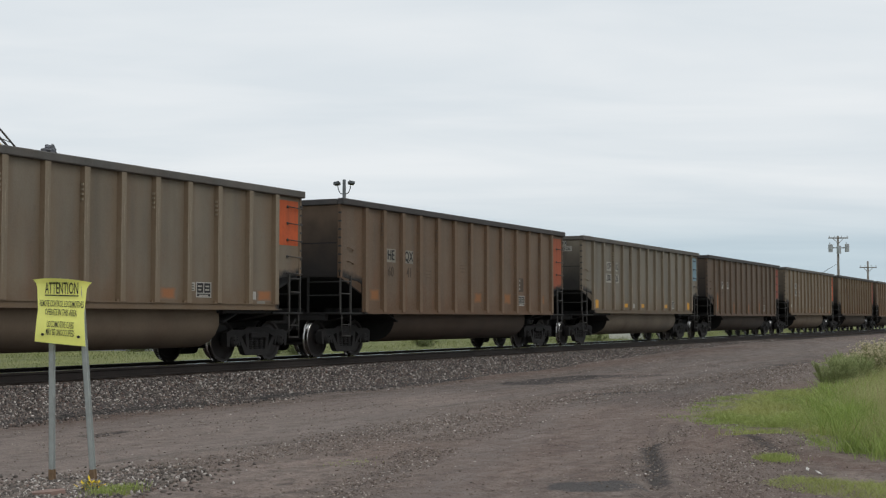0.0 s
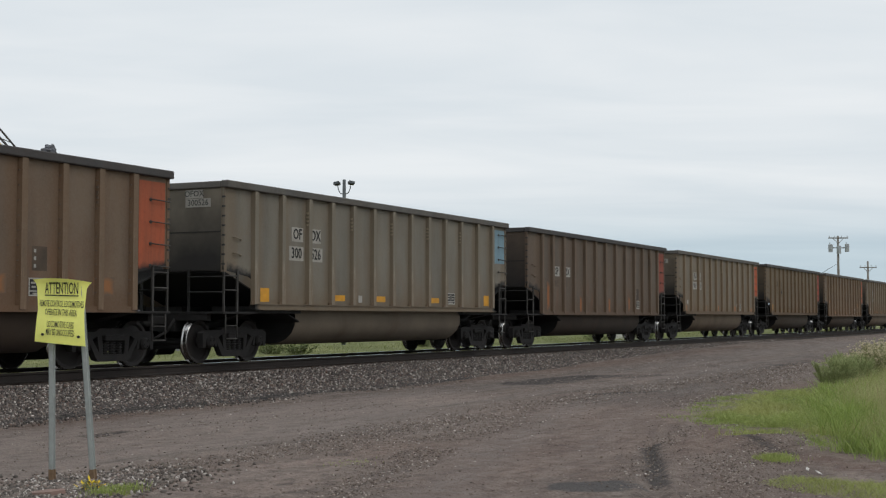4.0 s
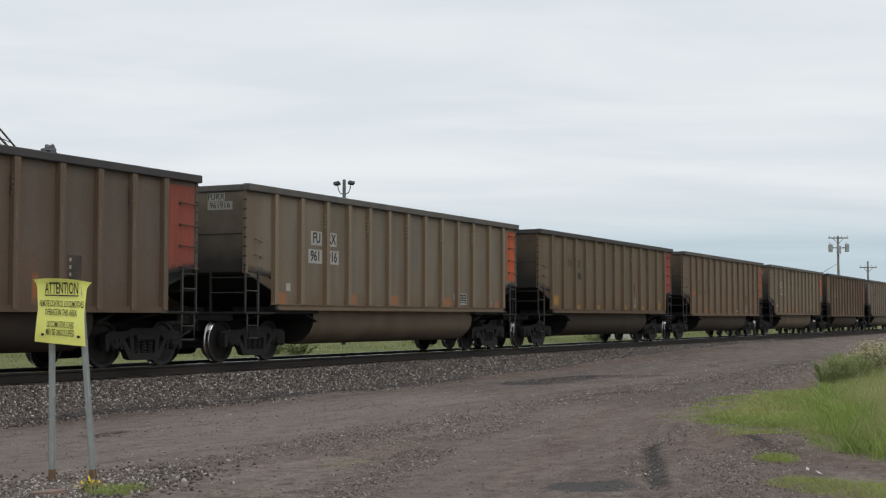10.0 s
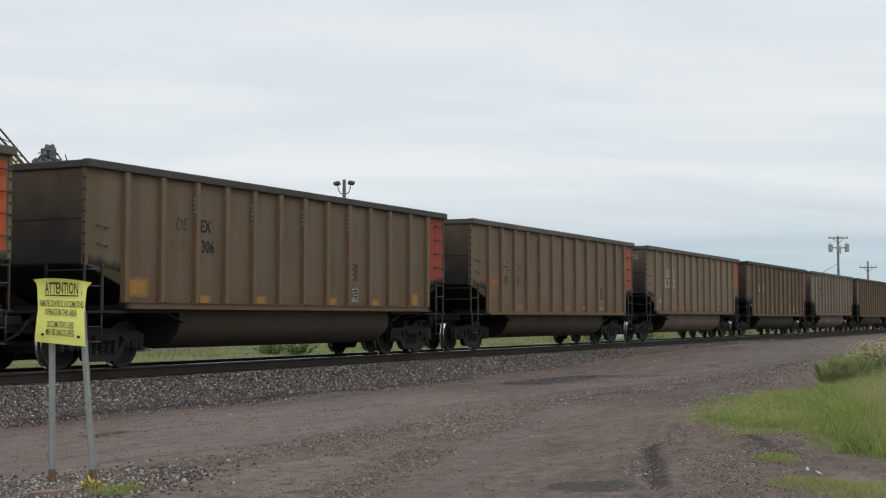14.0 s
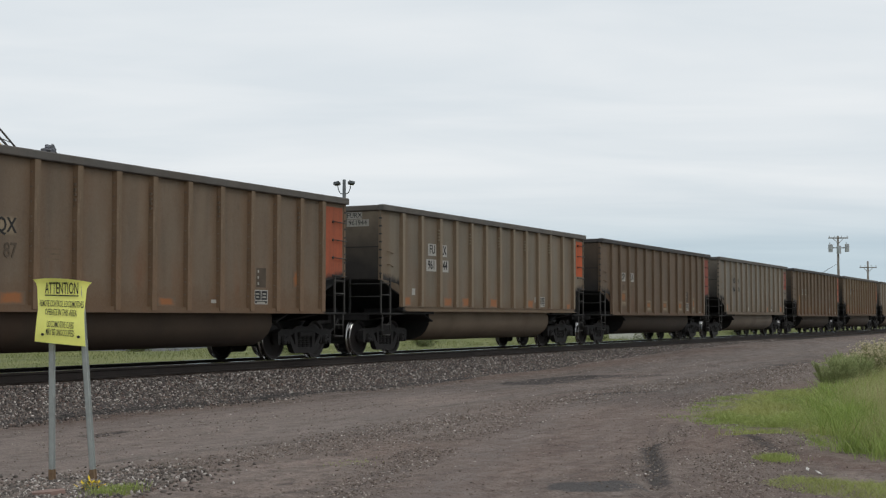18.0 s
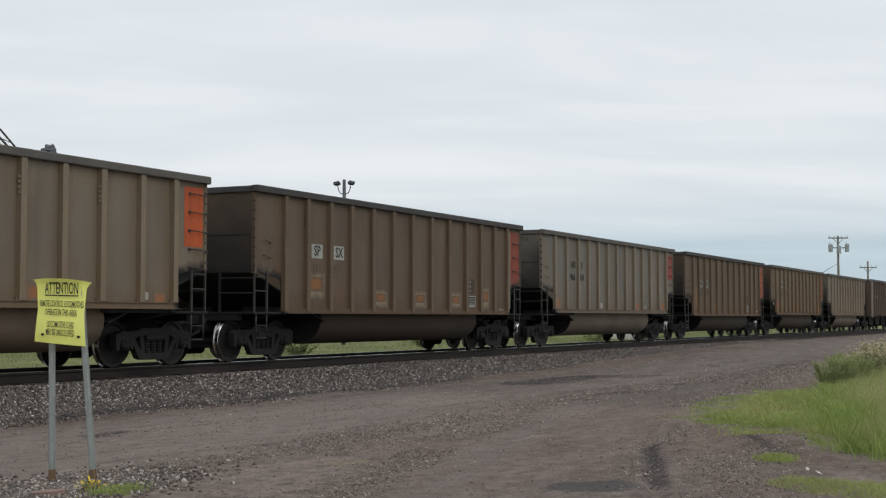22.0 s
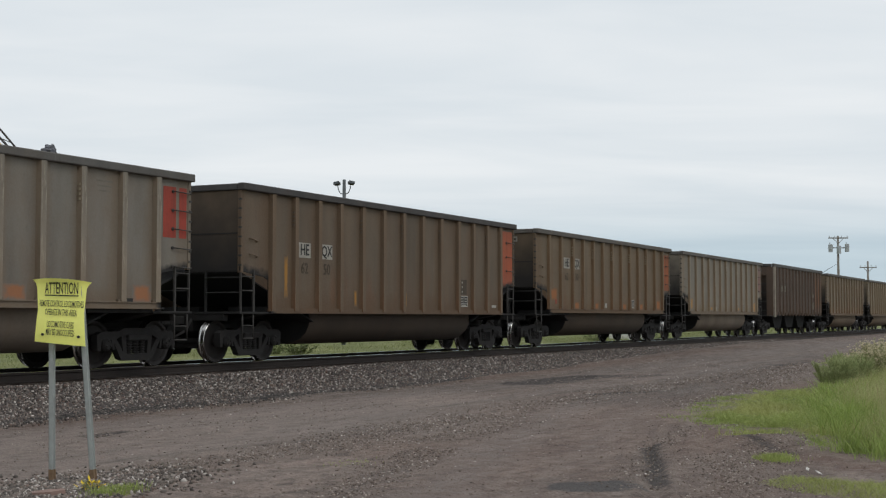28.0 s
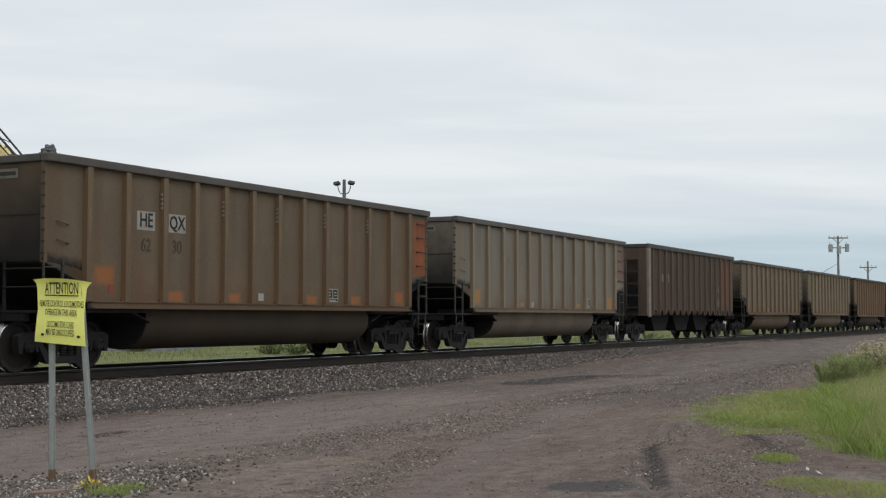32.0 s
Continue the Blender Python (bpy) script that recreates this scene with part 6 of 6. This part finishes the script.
def make_grass():
    rng = np.random.default_rng(11)
    n = 1000000
    x = 15 + 70 * rng.uniform(0, 1, n) ** 2.2
    y = rng.uniform(-1, 12.5, n)
    # only what lies within sight of the road, and a margin
    wave = 0.20 * np.sin(2.1 * x + 1.7 * y) + 0.16 * np.sin(4.7 * x - 2.9 * y + 1) + 0.10 * np.sin(9.1 * x + 5.3 * y)
    keep = inside(x + 0.8 * wave, y + wave, VERGE) & (y > x * 0.128 - 0.6)
    x, y = x[keep], y[keep]
    far = edge_way(x, y, VERGE)
    mound = np.array([noise.noise((a * 0.8, b * 1.1, 7)) for a, b in zip(x, y)])
    tuft = np.array([noise.noise((a * 2.6, b * 3.4, 9)) for a, b in zip(x, y)])
    keep = 0.5 * mound + 1.1 * tuft + 1.15 * np.clip(far / 1.0, 0, 1) + rng.uniform(-0.35, 0.3, len(x)) > 0.45
    x, y, mound, tuft, far = x[keep], y[keep], mound[keep], tuft[keep], far[keep]
    # the grass stands high behind a line through the verge and is low and matted before it
    rise = np.interp(x, [16, 17.3, 19.5, 22, 28.4, 34, 60], [2.3, 3.05, 3.45, 4.25, 5.2, 5.3, 8.4]) - y + 0.35 * mound + 0.2 * tuft
    deep = np.clip((rise + 0.25) / 0.9, 0, 1)
    h = (0.03 + 0.06 * np.clip(far / 0.7, 0, 1) * (1 + 1.6 * tuft) + 0.30 * deep * deep * (1 + 0.5 * mound)) * (1 + 0.3 * mound + 0.5 * tuft) * rng.uniform(0.4, 1.25, len(x))
    low = deep < 0.45
    blades("matted_grass", x[low], y[low], heights(x[low], y[low]) - 0.012, h[low], 0.0012 + 0.00006 * x[low], GRASS, "low matted bright green grass on the road verge", "grass", 12, 1.5)
    low = ~low
    blades("high_grass", x[low], y[low], heights(x[low], y[low]) - 0.01, h[low], 0.0007 + 0.00005 * x[low], HIGH, "high soft green grass on the road verge", "grass", 15, 0.7)
    # broad-bladed tussocks at the foot of the high grass, low tufts along the ragged edge
    for name, want, lo, hi, each, spread, tall, lab in (("grass_tussocks", 34, -0.1, 0.55, 90, 0.13, 0.36, "broad-bladed green tussocks in the verge grass"), ("edge_tufts", 90, -0.22, 0.2, 46, 0.10, 0.06, "thin low grass tufts along the verge edge")):
        cx, cy = 16 + 18 * rng.uniform(0, 1, 9000) ** 1.7, rng.uniform(1.5, 8.5, 9000)
        if want == 34:
            way = np.interp(cx, [16, 17.3, 19.5, 22, 28.4, 34], [2.3, 3.05, 3.45, 4.25, 5.2, 5.3]) - cy
        else:
            way = edge_way(cx, cy, VERGE) * np.where(inside(cx, cy, VERGE), 1, -1)
        ok = np.flatnonzero((way > lo) & (way < hi) & (cy > cx * 0.128 - 0.3))[:want]
        tx = np.repeat(cx[ok], each) + rng.normal(0, spread, each * len(ok))
        ty = np.repeat(cy[ok], each) + rng.normal(0, spread, each * len(ok))
        th = np.repeat(rng.uniform(0.6, 1.3, len(ok)), each) * rng.uniform(0.5, 1.2, each * len(ok)) * tall
        blades(name, tx, ty, heights(tx, ty) - 0.01, th, (0.0034 if want == 34 else 0.0014) + 0.00008 * tx, TUSSOCK, lab, "grass", want, 0.9)
    k = (rng.uniform(0, 1, len(x)) < 0.05 * deep)
    blades("dry_stalks", x[k], y[k], heights(x[k], y[k]), h[k] * 1.25 + 0.05, 0.0016 + 0.00006 * x[k], DRY, "pale dry seed stalks among the verge grass", "grass", 14, 0.35)
    m = 34000
    x, y = rng.uniform(10.8, 14.6, m), rng.uniform(0.5, 3.4, m)
    keep = inside(x, y, PATCH) & (np.array([noise.noise((a * 3.1, b * 3.1, 5)) for a, b in zip(x, y)]) + rng.uniform(-0.2, 0.6, m) > -0.05)
    x, y = x[keep], y[keep]
    h = rng.uniform(0.02, 0.10, len(x)) * np.clip(0.4 + 2 * edge_way(x, y, PATCH), 0, 1.2)
    blades("grass_patch", x, y, heights(x, y) - 0.01, h, 0.0018, GRASS, "short green grass patch in the gravel", "grass", 13, 1.2)
    for name, cx, cy, r, cnt, hh, lab in (("grass_tuft", 9.74, 8.22, 0.24, 600, 0.07, "thin green grass tuft at the sign's post"), ("grass_tuft", 15.6, 3.5, 0.23, 1100, 0.06, "small green grass tuft in the gravel"),
                                          ("grass_tuft", 13.0, 7.6, 0.3, 90, 0.03, "sparse grass tuft on the dirt"), ("grass_tuft", 18.2, 4.4, 0.4, 400, 0.08, "low grass along a dirt ridge")):
        a, q = rng.normal(0, 0.45, cnt) * r, rng.normal(0, 0.45, cnt) * r
        x, y = cx + a * 1.6, cy + q
        blades(name, x, y, heights(x, y) - 0.01, hh * rng.uniform(0.5, 1.4, cnt), 0.0035, GRASS, lab, "grass", cnt)
    # the field behind the track
    n = 150000
    x = -30 + 230 * rng.uniform(0, 1, n) ** 1.2
    y = 24 + 60 * rng.uniform(0, 1, n) ** 1.6
    cl = np.array([noise.noise((a * 0.15, b * 0.3, 17)) for a, b in zip(x, y)])
    h = (0.10 + 0.42 * np.clip(cl + 0.05, 0, 1)) * rng.uniform(0.5, 1.3, n)
    blades("field_grass", x, y, np.full(n, -0.02), h, 0.007, FIELD, "rough yellowish green field grass behind the track", "grass", 21, 1.1)


make_grass()


def make_weeds():
    """Leafy weeds at the verge; some carry pale flower heads."""
    pale = plain("pale_flower", lin(200, 188, 156), 0.8, 0, 0.25, 8)
    stalk = plain("weed_stalk", lin(120, 122, 76), 0.8, 0, 0.2, 8)
    rng = random.Random(8)
    spots = [(33.4, 6.05, 0.55, 0.5, False), (33.8, 5.7, 0.64, 0.55, False), (34.8, 6.05, 0.66, 0.55, False), (35.6, 5.75, 0.80, 0.5, True), (36.2, 5.35, 0.88, 0.6, True), (37.6, 5.8, 0.90, 0.7, True), (38.6, 5.3, 0.98, 0.8, True), (40.2, 5.9, 0.95, 0.8, True)]
    for cx, cy, hh, rad, flower in spots:
        weed = thing("weed_clump", "green leafy weed clump" + (" with small pale flower heads" if flower else "") + " on the verge", "weeds", "weeds on the verge", at=pose(cx, cy, 0))
        gs, v, f, fl = Geo(), [], [], Geo()
        for k in range(70):
            a, r = rng.uniform(0, 6.283), rad * math.sqrt(rng.uniform(0, 1)) * 0.8
            bx, by = r * math.cos(a), r * math.sin(a)
            top = hh * rng.uniform(0.45, 1.15) * (1 - 0.35 * (r / rad) ** 2)
            tip = Vector((bx * 1.35 + rng.uniform(-0.1, 0.1), by * 1.35 + rng.uniform(-0.1, 0.1), top))
            foot = Vector((bx * 0.7, by * 0.7, -0.02))
            gs.cyl(foot, tip, 0.007, 4, 0.003, caps=False)
            for q in range(75):
                t = rng.uniform(0.15, 1.0)
                p = foot.lerp(tip, t)
                d = Vector((rng.gauss(0, 1), rng.gauss(0, 1), rng.uniform(0.0, 1.0) if flower else rng.uniform(0.8, 2.6))).normalized() * rng.uniform(0.035, 0.085) * (1 if flower else 1.9)
                w = d.cross(Vector((rng.gauss(0, 1), rng.gauss(0, 1), rng.gauss(0, 1)))).normalized() * (0.009 if flower else 0.007)
                o = len(v)
                v += [p, p + d * 0.5 + w, p + d - Vector((0, 0, 0.02)), p + d * 0.5 - w]
                f.append((o, o + 1, o + 2, o + 3))
            if flower:
                for q in range(9):
                    c = tip + Vector((rng.gauss(0, 0.08), rng.gauss(0, 0.08), rng.uniform(-0.16, 0.06)))
                    s = rng.uniform(0.010, 0.024)
                    fl.add([c + Vector(u) * s for u in ((1, 0, 0), (-1, 0, 0), (0, 1, 0), (0, -1, 0), (0, 0, 0.7), (0, 0, -0.7))],
                           [(0, 2, 4), (2, 1, 4), (1, 3, 4), (3, 0, 4), (2, 0, 5), (1, 2, 5), (3, 1, 5), (0, 3, 5)])
        tagged(part("stalk", gs.mesh("stalk", stalk), weed), kind="stuff")
        tagged(part("foliage", Geo().add(v, f).mesh("foliage", WEED if flower else TALL), weed), kind="stuff")
        if flower:
            tagged(part("blossom", fl.mesh("blossom", pale), weed, label="small pale blossom"), kind="stuff")


make_weeds()


def make_far_things():
    """Low shrubs in the field and a white panel fence, glimpsed under the wagons."""
    rng = random.Random(12)
    wood = plain("shrub_twigs", lin(84, 74, 56), 0.9, 0, 0.2, 6)
    for d, right, hh, rad in ((58, -6.2, 0.75, 0.9), (60, -7.6, 0.6, 0.8), (75, -1.0, 0.7, 1.0), (64, -14.5, 0.6, 1.0), (95, 14.5, 0.8, 1.2), (90, 10.2, 0.8, 1.0), (110, 24.0, 0.9, 1.4)):
        x, y = spot(d, right)
        bush = thing("shrub", "low dark green shrub in the field behind the track", "shrub", "shrubs in the field", at=pose(x, y, 0))
        tw, v, f = Geo(), [], []
        for k in range(26):
            a, r = rng.uniform(0, 6.283), rad * math.sqrt(rng.uniform(0, 1))
            tip = Vector((r * math.cos(a), r * math.sin(a), hh * rng.uniform(0.5, 1.0) * (1 - 0.4 * (r / rad) ** 2)))
            foot = Vector((tip.x * 0.3, tip.y * 0.3, -0.03))
            tw.cyl(foot, tip, 0.012, 4, 0.004, caps=False)
            for q in range(40):
                p = foot.lerp(tip, rng.uniform(0.2, 1.0)) + Vector((rng.gauss(0, 0.06), rng.gauss(0, 0.06), rng.gauss(0, 0.04)))
                e = Vector((rng.gauss(0, 1), rng.gauss(0, 1), rng.gauss(0, 0.6))).normalized() * 0.07
                w = e.cross(Vector((rng.gauss(0, 1), rng.gauss(0, 1), rng.gauss(0, 1)))).normalized() * 0.026
                o = len(v)
                v += [p, p + e * 0.5 + w, p + e, p + e * 0.5 - w]
                f.append((o, o + 1, o + 2, o + 3))
        tagged(part("stem", tw.mesh("stem", wood), bush), kind="stuff")
        tagged(part("foliage", Geo().add(v, f).mesh("foliage", SHRUB), bush), kind="stuff")
    white = plain("white_fence_paint", lin(206, 206, 200), 0.7, 0, 0.1, 2)
    x, y = spot(100, 12.6)
    fence = thing("panel_fence", "low white panel fence far behind the track", "fence", at=pose(x, y, 0, 0, 0, -63.5))
    for k in range(5):
        part("fence_panel", Geo().soft(-0.22, 0.22, -0.02, 0.02, 0.05, 1.05, 0.01).mesh("fence_panel", white), fence, pose(0.5 * k, 0, 0))
    for k in range(6):
        part("fence_post", Geo().soft(-0.035, 0.035, -0.04, 0.04, -0.2, 1.12, 0.01).mesh("fence_post", white), fence, pose(0.5 * k - 0.25, 0, 0))


make_far_things()


def make_yellow_weed():
    """A small plant with yellow blooms at the foot of the post."""
    rng = random.Random(5)
    yellow = plain("yellow_petal", lin(226, 196, 40), 0.7, 0, 0.15, 9)
    weed = thing("yellow_weed", "small weed with yellow blooms at the sign post foot", "weeds", at=pose(9.8, 8.53, -0.02))
    leaf, bloom = Geo(), Geo()
    for k in range(110):
        a, r = rng.uniform(0, 6.28), rng.uniform(0.01, 0.12)
        p = Vector((r * math.cos(a), r * math.sin(a), rng.uniform(0, 0.10)))
        d = Vector((rng.gauss(0, 1), rng.gauss(0, 1), 0.6)).normalized() * 0.06
        w = d.cross(Vector((0, 0, 1))).normalized() * 0.012
        (bloom if k % 2 else leaf).add([p, p + d * 0.5 + w, p + d, p + d * 0.5 - w], [(0, 1, 2, 3)])
    tagged(part("foliage", leaf.mesh("foliage", WEED), weed), kind="stuff")
    tagged(part("blossom", bloom.mesh("blossom", yellow), weed, label="yellow blossom"), kind="stuff")


make_yellow_weed()


def make_gravel():
    rng = np.random.default_rng(31)
    n = 240000
    x = 8 + 40 * rng.uniform(0, 1, n) ** 1.6
    y = rng.uniform(1.5, 15.2, n)
    d = LOOSENESS.at(x, y)
    keep = rng.uniform(0, 1, n) < 0.6 * d ** 1.5 + 0.026
    x, y = x[keep], y[keep]
    scatter("road_gravel", x, y, heights(x, y) + 0.004, 0.0095 + 0.00030 * x, GRAVEL, "loose grey gravel strewn over the dirt road", "gravel", 32, 0.55)
    m = 7000
    x, y = rng.normal(9.75, 0.75, m), rng.normal(8.85, 0.36, m)
    scatter("sign_gravel", x, y, heights(x, y) + 0.008, 0.023, HEAP, "coarse grey stones heaped round the sign posts", "gravel", 33, 0.75)
    slab = plain("reddish_flat_stone", lin(142, 118, 108), 0.9, 0, 0.25, 12, 0.4)
    me = Geo().prism([(-0.15, -0.05), (0.02, -0.075), (0.14, -0.03), (0.12, 0.05), (-0.06, 0.075), (-0.16, 0.03)], 0.0, 0.045, "z").mesh("flat_stone", slab)
    ob = tagged(new("flat_stone", me), "reddish flat stone lying in the gravel by the sign", "stone")
    ob.matrix_basis = pose(9.42, 8.68, ground_z(9.42, 8.68) + 0.004, 3, -4, -52)
    litter = plain("white_paper_litter", lin(214, 210, 205), 0.8, 0, 0.1, 9)
    for k, (a, b, w) in enumerate(((14.6, 2.95, 0.03), (14.33, 2.78, 0.045))):
        me = Geo().add([(-w, -w * 0.5, 0.0), (w, -w * 0.4, 0.015), (w * 0.9, w * 0.5, 0.03), (-w * 0.8, w * 0.45, 0.012), (-w, -w * 0.5, 0.006), (w, -w * 0.4, 0.021), (w * 0.9, w * 0.5, 0.036), (-w * 0.8, w * 0.45, 0.018)],
                       [(0, 1, 2, 3), (4, 7, 6, 5), (0, 4, 5, 1), (1, 5, 6, 2), (2, 6, 7, 3), (3, 7, 4, 0)]).mesh("paper_scrap", litter)
        ob = tagged(new("paper_scrap", me), "crumpled white scrap of litter on the dirt", "litter")
        ob.matrix_basis = pose(a, b, ground_z(a, b) + 0.002, 0, 0, 30 * k)


make_gravel()


# ---------------------------------------------------------------- movement
def motions():
    """The train rolls by; each wheelset turns with the way it has gone."""
    whole = [0.0, 1.0, 2.0, 3.0, 4.0, 5.0, 6.0, 7.0, 8.0, 9.0, 10.0, 11.0, 12.0, 13.0, 14.0, 15.0, 16.0, 17.0, 18.0, 19.0, 20.0, 21.0, 22.0, 23.0, 24.0, 25.0, 26.0, 27.0, 28.0, 29.0, 30.0, 31.0, 32.0]
    for i, (car, wheels) in enumerate(TRAIN):
        walk(car, [(t, pose(FIRST_X + PITCH * i + SLACK.get(i, 0.0) + advance(t), TRACK_Y, RAIL_Z + LIFT)) for t in whole])
        for k, w in enumerate(wheels):
            at = w.matrix_basis.translation.copy()
            walk(w, [(t / 10, pose(at.x, at.y, at.z, 0, math.degrees(advance(t / 10) / WR) + 40 * (i + k), 0)) for t in range(321)])


motions()
